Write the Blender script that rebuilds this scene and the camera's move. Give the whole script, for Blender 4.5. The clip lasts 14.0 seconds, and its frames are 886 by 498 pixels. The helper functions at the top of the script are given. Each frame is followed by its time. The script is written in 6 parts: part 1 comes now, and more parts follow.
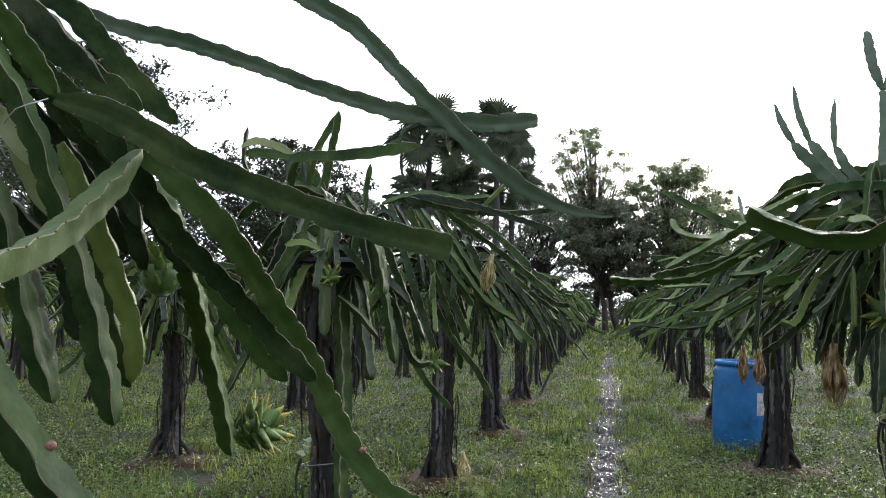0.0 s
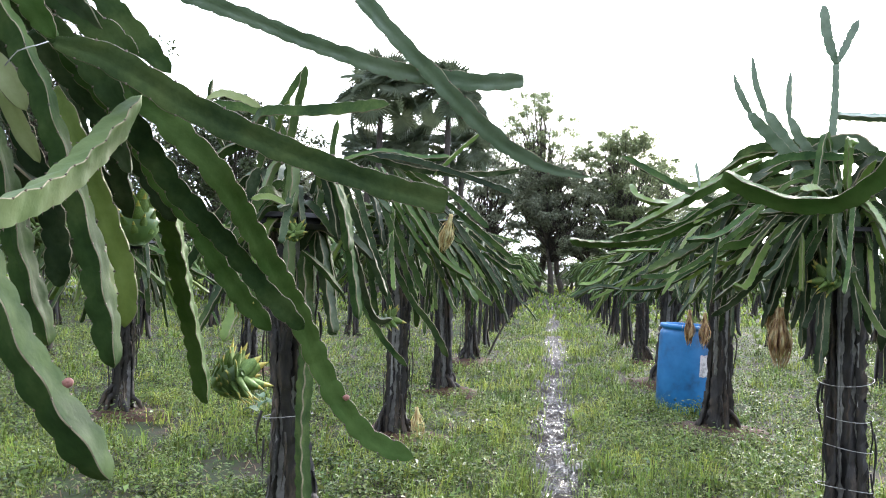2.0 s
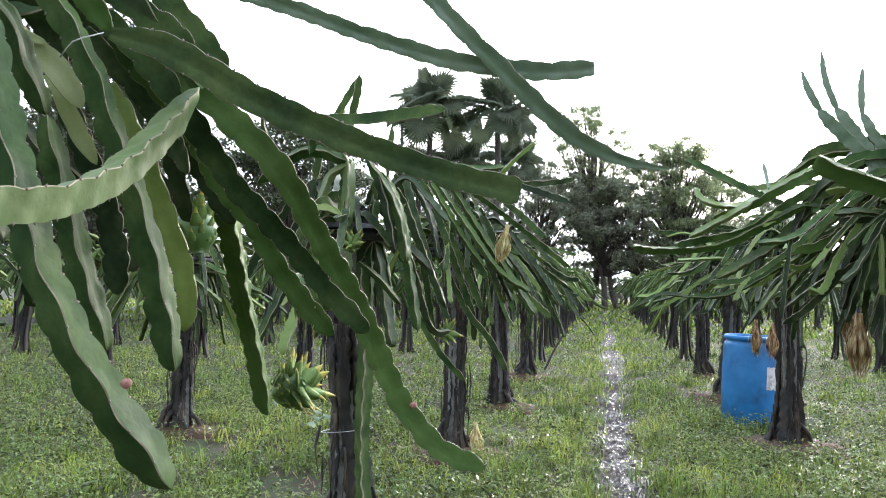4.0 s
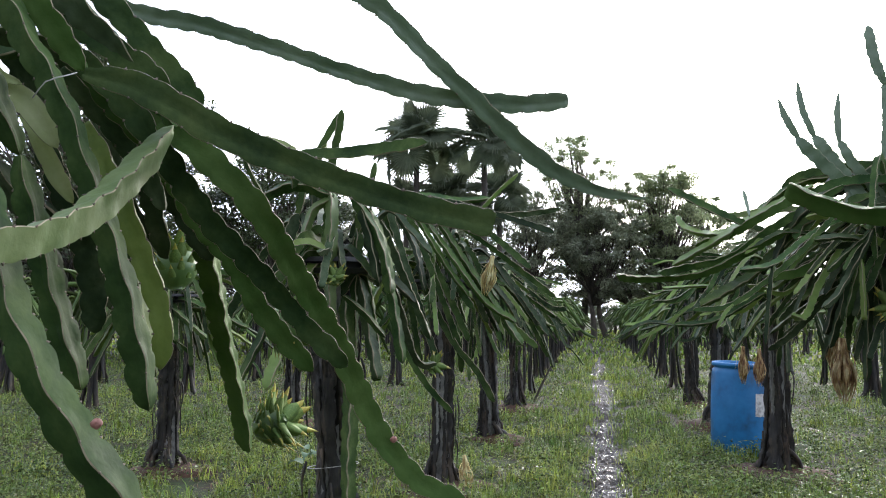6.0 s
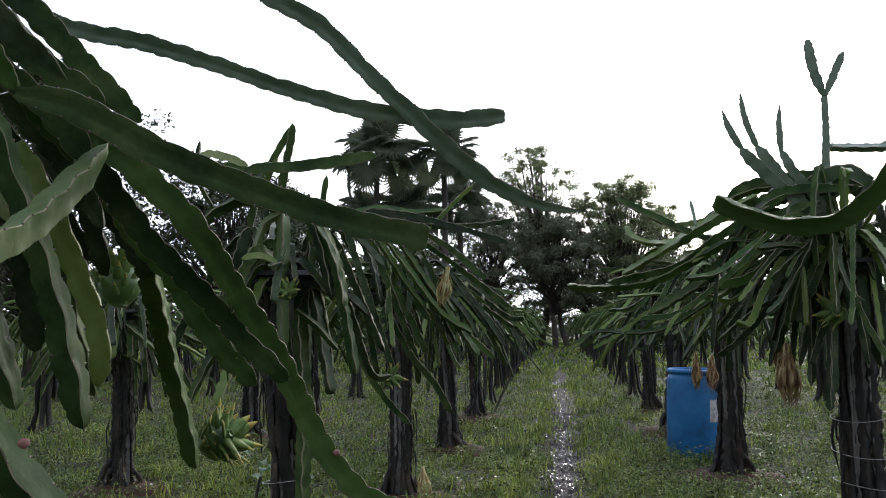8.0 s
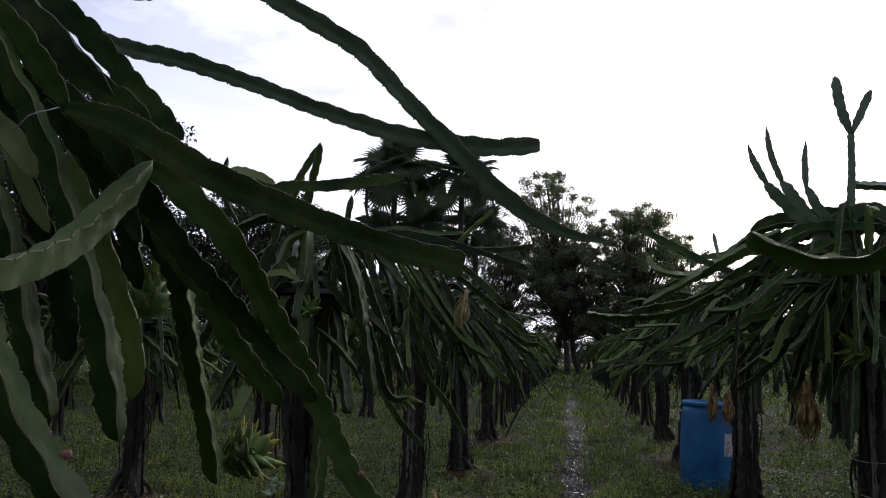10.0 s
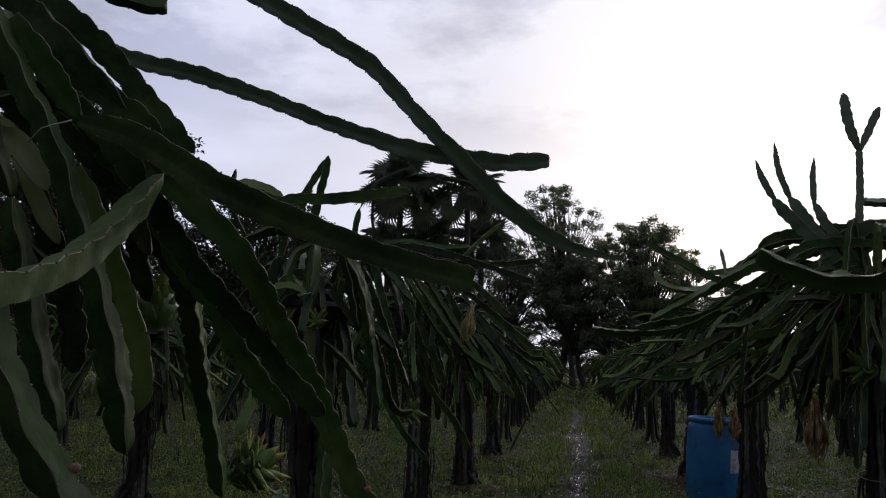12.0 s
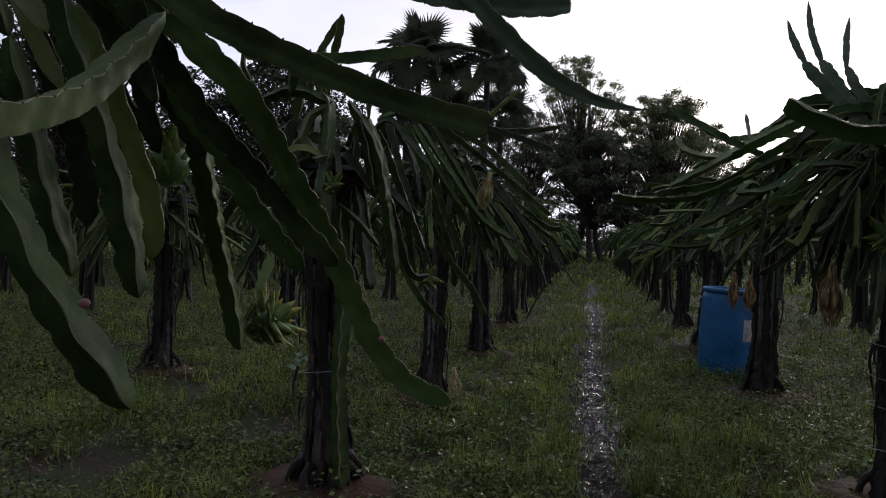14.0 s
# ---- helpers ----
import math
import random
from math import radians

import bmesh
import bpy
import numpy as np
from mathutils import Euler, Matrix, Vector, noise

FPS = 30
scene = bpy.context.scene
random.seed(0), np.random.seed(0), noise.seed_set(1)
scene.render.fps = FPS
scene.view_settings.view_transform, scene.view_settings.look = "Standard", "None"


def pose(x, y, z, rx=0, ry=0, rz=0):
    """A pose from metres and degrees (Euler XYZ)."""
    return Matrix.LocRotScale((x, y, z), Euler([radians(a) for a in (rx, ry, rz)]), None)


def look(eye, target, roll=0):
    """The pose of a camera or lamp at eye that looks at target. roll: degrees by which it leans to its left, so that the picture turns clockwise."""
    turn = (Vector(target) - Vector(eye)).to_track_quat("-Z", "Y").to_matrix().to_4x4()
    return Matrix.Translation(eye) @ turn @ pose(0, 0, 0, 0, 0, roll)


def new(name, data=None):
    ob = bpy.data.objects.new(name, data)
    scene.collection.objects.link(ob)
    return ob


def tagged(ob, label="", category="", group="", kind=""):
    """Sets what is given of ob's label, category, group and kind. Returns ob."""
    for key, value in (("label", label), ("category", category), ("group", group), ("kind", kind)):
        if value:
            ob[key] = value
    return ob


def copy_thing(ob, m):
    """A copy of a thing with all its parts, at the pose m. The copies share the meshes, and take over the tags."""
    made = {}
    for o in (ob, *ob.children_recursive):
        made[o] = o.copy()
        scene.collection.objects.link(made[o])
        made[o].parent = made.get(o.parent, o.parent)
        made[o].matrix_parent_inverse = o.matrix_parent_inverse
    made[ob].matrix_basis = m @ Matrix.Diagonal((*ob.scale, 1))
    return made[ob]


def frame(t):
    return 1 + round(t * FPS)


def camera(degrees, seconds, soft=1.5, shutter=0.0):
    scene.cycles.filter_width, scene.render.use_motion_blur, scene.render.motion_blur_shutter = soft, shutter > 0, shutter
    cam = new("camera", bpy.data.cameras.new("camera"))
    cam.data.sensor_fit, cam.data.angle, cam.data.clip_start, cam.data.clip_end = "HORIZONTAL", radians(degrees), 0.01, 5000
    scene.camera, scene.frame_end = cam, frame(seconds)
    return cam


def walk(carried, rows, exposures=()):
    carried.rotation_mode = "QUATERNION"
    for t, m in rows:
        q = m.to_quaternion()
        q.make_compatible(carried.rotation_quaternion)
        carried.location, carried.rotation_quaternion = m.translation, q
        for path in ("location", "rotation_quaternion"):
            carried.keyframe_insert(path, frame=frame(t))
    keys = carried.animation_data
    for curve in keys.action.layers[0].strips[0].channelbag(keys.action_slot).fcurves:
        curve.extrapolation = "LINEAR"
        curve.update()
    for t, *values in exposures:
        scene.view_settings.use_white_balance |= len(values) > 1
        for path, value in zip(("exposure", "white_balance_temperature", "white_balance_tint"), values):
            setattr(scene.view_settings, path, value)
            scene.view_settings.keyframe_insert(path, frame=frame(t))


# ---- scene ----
cam = camera(54.5, 14.0, 1.1)
PATH = [
    (0, (0.103, 0.136, 1.4), (-0.251, 2.1, 1.534), 0.8),
    (0.5, (0.09, 0.121, 1.422), (-0.17, 2.104, 1.444), 1.5),
    (1, (0.028, 0.093, 1.376), (-0.237, 2.076, 1.358), 4.4),
    (1.5, (0.024, 0.085, 1.376), (-0.278, 2.062, 1.378), 2.6),
    (2, (0.027, 0.072, 1.381), (-0.204, 2.058, 1.428), 2.0),
    (2.5, (-0.003, 0.092, 1.369), (-0.298, 2.07, 1.41), 1.8),
    (2.7, (-0.023, 0.108, 1.36), (-0.346, 2.081, 1.404), 1.9),
    (5, (-0.022, 0.175, 1.34), (-0.372, 2.14, 1.468), 0.4),
    (5.5, (-0.013, 0.177, 1.344), (-0.357, 2.142, 1.496), -0.4),
    (6, (0.001, 0.165, 1.344), (-0.322, 2.132, 1.502), 0.1),
    (6.5, (0.024, 0.147, 1.348), (-0.254, 2.12, 1.525), -0.5),
    (7, (0.041, 0.137, 1.35), (-0.211, 2.113, 1.521), -0.9),
    (7.5, (0.051, 0.141, 1.353), (-0.19, 2.117, 1.538), -0.8),
    (8, (0.052, 0.145, 1.347), (-0.183, 2.122, 1.53), -0.8),
    (10.5, (0.012, 0.123, 1.357), (-0.266, 2.088, 1.601), 1.8),
    (11, (0.015, 0.122, 1.359), (-0.274, 2.085, 1.607), 1.7),
    (11.5, (0.024, 0.132, 1.357), (-0.257, 2.098, 1.59), 1.3),
    (12, (0.009, 0.126, 1.358), (-0.272, 2.088, 1.62), 1.9),
    (12.5, (0.008, 0.127, 1.357), (-0.286, 2.088, 1.623), 1.9),
    (13, (0.017, 0.135, 1.355), (-0.27, 2.1, 1.593), 1.7),
    (13.5, (0.034, 0.153, 1.339), (-0.207, 2.134, 1.473), 2.1),
    (14, (0.013, 0.169, 1.314), (-0.302, 2.143, 1.283), 2.3),
]
EXPOSURES = [(0, 2.15, 6500, 13), (0.5, 2.16, 6500, 13), (1, 2.38, 6500, 13), (1.5, 2.93, 6500, 10), (2.5, 3.13, 6500, 10), (5, 2.83, 6500, 10), (6, 2.43, 6500, 10), (6.5, 2.25, 6500, 10), (7.5, 1.85, 6500, 12), (8.2, 1.48, 6500, 12), (10.3, 0.18, 6500, 17), (11.5, -0.21, 6500, 17), (12.5, -0.34, 6500, 17), (13, -0.48, 6500, 17), (13.5, -0.61, 6500, 17), (14, 0.06, 6500, 17)]
walk(cam, [(t, look(a, b, r)) for t, a, b, r in PATH], EXPOSURES)


# ---------------------------------------------------------------- world and sun
SUN_AZ, SUN_EL = radians(13), radians(16)
SUN_DIR = Vector((math.sin(SUN_AZ) * math.cos(SUN_EL), math.cos(SUN_AZ) * math.cos(SUN_EL), math.sin(SUN_EL)))


def make_world():
    w = bpy.data.worlds.new("overcast_sky")
    w.use_nodes = True
    scene.world = w
    nt = w.node_tree
    nt.nodes.clear()
    N, L = nt.nodes.new, nt.links.new
    out, bg = N("ShaderNodeOutputWorld"), N("ShaderNodeBackground")
    L(bg.outputs[0], out.inputs[0])
    sky = N("ShaderNodeTexSky")
    sky.sky_type, sky.sun_disc = "NISHITA", False
    sky.sun_elevation, sky.sun_rotation = SUN_EL, SUN_AZ
    sky.air_density, sky.dust_density = 1.0, 2.0
    dim = N("ShaderNodeVectorMath")
    dim.operation = "SCALE"
    dim.inputs["Scale"].default_value = 1.0
    L(sky.outputs[0], dim.inputs[0])
    tc = N("ShaderNodeTexCoord")
    # clouds: stretched noise on the sky's directions
    mp = N("ShaderNodeMapping")
    mp.inputs["Scale"].default_value = (1.6, 1.6, 4.2)
    mp.inputs["Location"].default_value = (0.7, 0.15, 0.3)
    L(tc.outputs["Generated"], mp.inputs[0])
    nz = N("ShaderNodeTexNoise")
    nz.inputs["Scale"].default_value, nz.inputs["Detail"].default_value = 2.1, 7
    nz.inputs["Roughness"].default_value = 0.52
    nz.inputs["Distortion"].default_value = 0.35
    L(mp.outputs[0], nz.inputs["Vector"])
    cover = N("ShaderNodeValToRGB")
    cover.color_ramp.elements[0].position, cover.color_ramp.elements[1].position = 0.40, 0.56
    L(nz.outputs["Fac"], cover.inputs[0])
    # the cloud deck grows brighter towards the hidden sun
    dot = N("ShaderNodeVectorMath")
    dot.operation = "DOT_PRODUCT"
    dot.inputs[1].default_value = SUN_DIR
    L(tc.outputs["Generated"], dot.inputs[0])
    glow = N("ShaderNodeValToRGB")
    e = glow.color_ramp.elements
    e[0].position, e[0].color = 0.0, (1.75, 1.95, 2.45, 1)
    e[1].position, e[1].color = 1.0, (13.5, 13.2, 12.8, 1)
    for p, c in ((0.5, (2.9, 3.25, 4.2, 1)), (0.78, (6.1, 6.6, 8.0, 1)), (0.90, (7.0, 7.4, 8.5, 1)), (0.955, (7.7, 8.0, 8.7, 1)), (0.98, (8.8, 9.0, 9.3, 1))):
        x = e.new(p)
        x.color = c
    L(dot.outputs["Value"], glow.inputs[0])
    mix = N("ShaderNodeMix")
    mix.data_type = "RGBA"
    L(cover.outputs[0], mix.inputs["Factor"])
    veil = N("ShaderNodeMix")
    veil.data_type = "RGBA"
    veil.inputs["Factor"].default_value = 0.90
    L(dim.outputs[0], veil.inputs["A"])
    L(glow.outputs[0], veil.inputs["B"])
    L(veil.outputs["Result"], mix.inputs["A"])
    bright = N("ShaderNodeVectorMath")
    bright.operation = "SCALE"
    bright.inputs["Scale"].default_value = 1.14
    L(glow.outputs[0], bright.inputs[0])
    L(bright.outputs[0], mix.inputs["B"])
    # a broken deck of grey cloud above
    mp2, nz2, grey, high = N("ShaderNodeMapping"), N("ShaderNodeTexNoise"), N("ShaderNodeValToRGB"), N("ShaderNodeMapRange")
    mp2.inputs["Scale"].default_value = (1.0, 1.0, 2.6)
    mp2.inputs["Location"].default_value = (3.1, 0.6, 0.2)
    L(tc.outputs["Generated"], mp2.inputs[0])
    nz2.inputs["Scale"].default_value, nz2.inputs["Detail"].default_value, nz2.inputs["Roughness"].default_value = 3.6, 8, 0.6
    L(mp2.outputs[0], nz2.inputs["Vector"])
    g = grey.color_ramp.elements
    g[0].position, g[0].color, g[1].position, g[1].color = 0.43, (1, 1, 1, 1), 0.56, (0.72, 0.73, 0.76, 1)
    L(nz2.outputs["Fac"], grey.inputs[0])
    sep = N("ShaderNodeSeparateXYZ")
    L(tc.outputs["Generated"], sep.inputs[0])
    high.inputs["From Min"].default_value, high.inputs["From Max"].default_value = 0.22, 0.31
    L(sep.outputs["Z"], high.inputs["Value"])
    deck = N("ShaderNodeMix")
    deck.data_type, deck.blend_type = "RGBA", "MULTIPLY"
    L(high.outputs[0], deck.inputs["Factor"])
    L(mix.outputs["Result"], deck.inputs["A"])
    L(grey.outputs[0], deck.inputs["B"])
    L(deck.outputs["Result"], bg.inputs["Color"])
    bg.inputs["Strength"].default_value = 0.12


make_world()
sun = new("sun", bpy.data.lights.new("sun", "SUN"))
sun.data.energy, sun.data.angle, sun.data.color = 0.55, radians(14), (1.0, 0.95, 0.86)
sun.matrix_world = look(SUN_DIR * 50, (0, 0, 0))


# ---------------------------------------------------------------- materials
def material(name, ramp, scale=6.0, rough=(0.5, 0.7), bump=0.3, bump_scale=40.0, fine=0.25, vary=0.0,
             translucent=0.0, island=False, spec=0.5, metal=0.0, stretch=(1, 1, 1), coat=0.0):
    """A noise-driven surface: ramp is (position, colour) pairs over a coarse noise, mixed with a fine one."""
    m = bpy.data.materials.new(name)
    m.use_nodes = True
    nt = m.node_tree
    N, L = nt.nodes.new, nt.links.new
    b = nt.nodes["Principled BSDF"]
    tc, mp = N("ShaderNodeTexCoord"), N("ShaderNodeMapping")
    mp.inputs["Scale"].default_value = stretch
    L(tc.outputs["Object"], mp.inputs[0])
    coarse, finer = N("ShaderNodeTexNoise"), N("ShaderNodeTexNoise")
    coarse.inputs["Scale"].default_value, coarse.inputs["Detail"].default_value = scale, 5
    finer.inputs["Scale"].default_value, finer.inputs["Detail"].default_value = bump_scale, 3
    L(mp.outputs[0], coarse.inputs["Vector"])
    L(mp.outputs[0], finer.inputs["Vector"])
    add = N("ShaderNodeMath")
    add.operation = "MULTIPLY_ADD"
    sub = N("ShaderNodeMath")
    sub.operation = "SUBTRACT"
    sub.inputs[1].default_value = 0.5
    L(finer.outputs["Fac"], sub.inputs[0])
    L(sub.outputs[0], add.inputs[0])
    add.inputs[1].default_value = fine
    L(coarse.outputs["Fac"], add.inputs[2])
    cr = N("ShaderNodeValToRGB")
    els = cr.color_ramp.elements
    els[0].position, els[0].color = ramp[0][0], (*ramp[0][1], 1)
    els[1].position, els[1].color = ramp[-1][0], (*ramp[-1][1], 1)
    for p, c in ramp[1:-1]:
        els.new(p).color = (*c, 1)
    L(add.outputs[0], cr.inputs[0])
    colour = cr.outputs[0]
    if vary:
        hs = N("ShaderNodeHueSaturation")
        oi = N("ShaderNodeNewGeometry") if island else N("ShaderNodeObjectInfo")
        rnd = oi.outputs["Random Per Island"] if island else oi.outputs["Random"]
        mr, mh = N("ShaderNodeMapRange"), N("ShaderNodeMapRange")
        mr.inputs["To Min"].default_value, mr.inputs["To Max"].default_value = 1 - vary, 1 + vary
        mh.inputs["To Min"].default_value, mh.inputs["To Max"].default_value = 0.5 - 0.05 * vary, 0.5 + 0.03 * vary
        L(rnd, mr.inputs["Value"])
        tw = N("ShaderNodeMath")
        tw.operation = "FRACT"
        tm = N("ShaderNodeMath")
        tm.operation = "MULTIPLY"
        tm.inputs[1].default_value = 7.31
        L(rnd, tm.inputs[0])
        L(tm.outputs[0], tw.inputs[0])
        L(tw.outputs[0], mh.inputs["Value"])
        L(mr.outputs[0], hs.inputs["Value"])
        L(mh.outputs[0], hs.inputs["Hue"])
        L(colour, hs.inputs["Color"])
        colour = hs.outputs[0]
    L(colour, b.inputs["Base Color"])
    rr = N("ShaderNodeMapRange")
    rr.inputs["From Min"].default_value, rr.inputs["From Max"].default_value = 0.3, 0.7
    rr.inputs["To Min"].default_value, rr.inputs["To Max"].default_value = rough
    L(coarse.outputs["Fac"], rr.inputs["Value"])
    L(rr.outputs[0], b.inputs["Roughness"])
    b.inputs["Specular IOR Level"].default_value = spec
    b.inputs["Metallic"].default_value = metal
    b.inputs["Coat Weight"].default_value = coat
    if bump:
        bp = N("ShaderNodeBump")
        bp.inputs["Strength"].default_value, bp.inputs["Distance"].default_value = bump, 0.01
        L(add.outputs[0], bp.inputs["Height"])
        L(bp.outputs[0], b.inputs["Normal"])
    if translucent:
        tr, ms = N("ShaderNodeBsdfTranslucent"), N("ShaderNodeMixShader")
        L(colour, tr.inputs["Color"])
        ms.inputs[0].default_value = translucent
        L(b.outputs[0], ms.inputs[1])
        L(tr.outputs[0], ms.inputs[2])
        L(ms.outputs[0], nt.nodes["Material Output"].inputs["Surface"])
    return m


STEM = material("cactus_skin", [(0.30, (0.019, 0.040, 0.012)), (0.5, (0.037, 0.067, 0.019)), (0.68, (0.067, 0.101, 0.030))],
                scale=9, rough=(0.54, 0.72), bump=0.3, bump_scale=90, vary=0.36, spec=0.07)
STEM_FRESH = material("cactus_skin_fresh", [(0.3, (0.036, 0.076, 0.016)), (0.7, (0.068, 0.112, 0.028))], scale=9, rough=(0.48, 0.64), bump=0.3, bump_scale=90, vary=0.06, spec=0.06)
# Old stems' darker skin, which also carries shade inside the crowns as colour.
STEM_OLD_SHADED = material("old_cactus_skin", [(0.30, (0.016, 0.030, 0.012)), (0.5, (0.030, 0.050, 0.020)), (0.68, (0.064, 0.086, 0.042))],
                    scale=9, rough=(0.5, 0.72), bump=0.4, bump_scale=70, vary=0.4, spec=0.16)
STEM_PALE = material("cactus_skin_pale", [(0.3, (0.070, 0.118, 0.032)), (0.7, (0.120, 0.166, 0.056))],
                     scale=9, rough=(0.45, 0.65), bump=0.25, bump_scale=90, spec=0.3, vary=0.12)
STEM_YOUNG = material("cactus_skin_young", [(0.3, (0.075, 0.130, 0.022)), (0.7, (0.135, 0.195, 0.040))],
                      scale=9, rough=(0.45, 0.65), bump=0.25, bump_scale=90, spec=0.3, vary=0.3)
# Grey-green raised to carry sky sheen and glare on the high stems.
STEM_GREY = material("cactus_skin_waxy", [(0.3, (0.082, 0.128, 0.070)), (0.7, (0.150, 0.200, 0.122))],
                     scale=9, rough=(0.34, 0.5), bump=0.25, bump_scale=90, spec=0.55, vary=0.1)
# Pale albedo stands for light shining through these stems, beside the true translucency.
STEM_BACKLIT = material("cactus_skin_bleached", [(0.3, (0.30, 0.36, 0.13)), (0.7, (0.44, 0.48, 0.24))], scale=9, rough=(0.5, 0.7), bump=0.25, bump_scale=90, spec=0.25, translucent=0.25)
MARGIN = material("cactus_margin", [(0.35, (0.16, 0.145, 0.085)), (0.65, (0.32, 0.27, 0.18))], scale=30, rough=(0.5, 0.7), bump=0.2, vary=0.15, spec=0.15)
AREOLE = material("areole_cork", [(0.35, (0.07, 0.05, 0.035)), (0.65, (0.19, 0.14, 0.10))], scale=60, bump=0.3)
CROWN = material("cactus_crown_skin", [(0.30, (0.032, 0.060, 0.014)), (0.5, (0.060, 0.098, 0.024)), (0.7, (0.112, 0.155, 0.044))],
                 scale=3, rough=(0.6, 0.78), bump=0.2, bump_scale=60, spec=0.2, vary=0.42, island=True)
BARK = material("old_stem_bark", [(0.3, (0.007, 0.006, 0.005)), (0.52, (0.024, 0.020, 0.014)), (0.74, (0.085, 0.060, 0.039))],
                scale=11, rough=(0.6, 0.9), bump=0.9, bump_scale=55, fine=0.5, stretch=(1, 1, 0.25), vary=0.2)
POST = material("concrete_post", [(0.3, (0.10, 0.095, 0.085)), (0.7, (0.26, 0.25, 0.225))], scale=8, rough=(0.75, 0.95), bump=0.5, fine=0.5)
RUBBER = material("old_tyre_rubber", [(0.3, (0.008, 0.008, 0.008)), (0.7, (0.025, 0.024, 0.022))], scale=12, rough=(0.55, 0.8), bump=0.3)
SOIL = material("grassy_soil", [(0.30, (0.030, 0.018, 0.010)), (0.45, (0.032, 0.025, 0.012)), (0.55, (0.022, 0.032, 0.009)), (0.72, (0.036, 0.058, 0.014))],
                scale=1.3, rough=(0.8, 0.95), bump=0.8, bump_scale=14, fine=0.6, spec=0.2)
RED_SOIL = material("red_earth", [(0.3, (0.034, 0.018, 0.011)), (0.7, (0.085, 0.044, 0.026))], scale=9, rough=(0.8, 0.95), bump=0.9, bump_scale=35, fine=0.5, spec=0.2)


def stained(m, colour, scale, lo, hi, stretch):
    """Lays blotches of dirt over a material's colour."""
    nt = m.node_tree
    N, L = nt.nodes.new, nt.links.new
    b = nt.nodes["Principled BSDF"]
    under = b.inputs["Base Color"].links[0].from_socket
    tc, mp, nz, rp, mx = N("ShaderNodeTexCoord"), N("ShaderNodeMapping"), N("ShaderNodeTexNoise"), N("ShaderNodeMapRange"), N("ShaderNodeMix")
    mp.inputs["Scale"].default_value = stretch
    mp.inputs["Location"].default_value = (0.37, 0.81, 0.15)
    nz.inputs["Scale"].default_value, nz.inputs["Detail"].default_value, nz.inputs["Roughness"].default_value = scale, 6, 0.65
    L(tc.outputs["Object"], mp.inputs[0])
    L(mp.outputs[0], nz.inputs["Vector"])
    rp.inputs["From Min"].default_value, rp.inputs["From Max"].default_value = lo, hi
    rp.inputs["To Max"].default_value = 0.75
    L(nz.outputs["Fac"], rp.inputs["Value"])
    mx.data_type = "RGBA"
    L(rp.outputs[0], mx.inputs["Factor"])
    L(under, mx.inputs["A"])
    mx.inputs["B"].default_value = (*colour, 1)
    L(mx.outputs["Result"], b.inputs["Base Color"])
    return m


def mud_material():
    """Dark churned mud, with water standing in its hollows."""
    m = material("wet_mud_path", [(0.3, (0.010, 0.008, 0.006)), (0.7, (0.036, 0.028, 0.019))], scale=9, rough=(0.6, 0.9), bump=1.0, bump_scale=60, fine=0.5, spec=0.25)
    nt = m.node_tree
    N, L = nt.nodes.new, nt.links.new
    b = nt.nodes["Principled BSDF"]
    tc, nz, big, ad, rp = N("ShaderNodeTexCoord"), N("ShaderNodeTexNoise"), N("ShaderNodeTexNoise"), N("ShaderNodeMath"), N("ShaderNodeValToRGB")
    nz.inputs["Scale"].default_value, nz.inputs["Detail"].default_value = 85, 3
    big.inputs["Scale"].default_value, big.inputs["Detail"].default_value = 2.2, 2
    ad.operation = "MULTIPLY_ADD"
    ad.inputs[1].default_value = 0.45
    L(tc.outputs["Object"], nz.inputs["Vector"])
    L(tc.outputs["Object"], big.inputs["Vector"])
    L(big.outputs["Fac"], ad.inputs[0])
    L(nz.outputs["Fac"], ad.inputs[2])
    e = rp.color_ramp.elements
    e[0].position, e[0].color, e[1].position, e[1].color = 0.755, (0.9, 0.9, 0.9, 1), 0.80, (0.06, 0.07, 0.07, 1)
    L(ad.outputs[0], rp.inputs[0])
    L(rp.outputs[0], b.inputs["Roughness"])
    return m


MUD = mud_material()
GRASS = material("grass_blade", [(0.3, (0.070, 0.125, 0.022)), (0.52, (0.155, 0.225, 0.038)), (0.66, (0.290, 0.345, 0.070))], scale=0.9, rough=(0.4, 0.6), bump=0, vary=0.7, island=True, translucent=0.4, spec=0.25)
WEED = material("weed_leaf", [(0.3, (0.062, 0.104, 0.028)), (0.7, (0.172, 0.226, 0.064))], scale=0.8, rough=(0.32, 0.5), bump=0, vary=0.75, island=True, translucent=0.32, spec=0.2)
BROAD_LEAF = material("broad_leaf", [(0.3, (0.10, 0.17, 0.085)), (0.7, (0.17, 0.25, 0.13))], scale=14, rough=(0.4, 0.55), bump=0.2, translucent=0.25, spec=0.3)
TREE_LEAF = material("tree_leaf", [(0.3, (0.165, 0.205, 0.105)), (0.7, (0.285, 0.325, 0.165))], scale=0.5, rough=(0.45, 0.65), bump=0, vary=0.4, island=True, translucent=0.55, spec=0.3)
# Greens lightened to stand for haze over the farther trees.
DARK_LEAF = material("dark_tree_leaf", [(0.3, (0.15, 0.17, 0.115)), (0.7, (0.26, 0.285, 0.175))], scale=0.5, rough=(0.45, 0.65), bump=0, vary=0.35, island=True, translucent=0.42, spec=0.3)
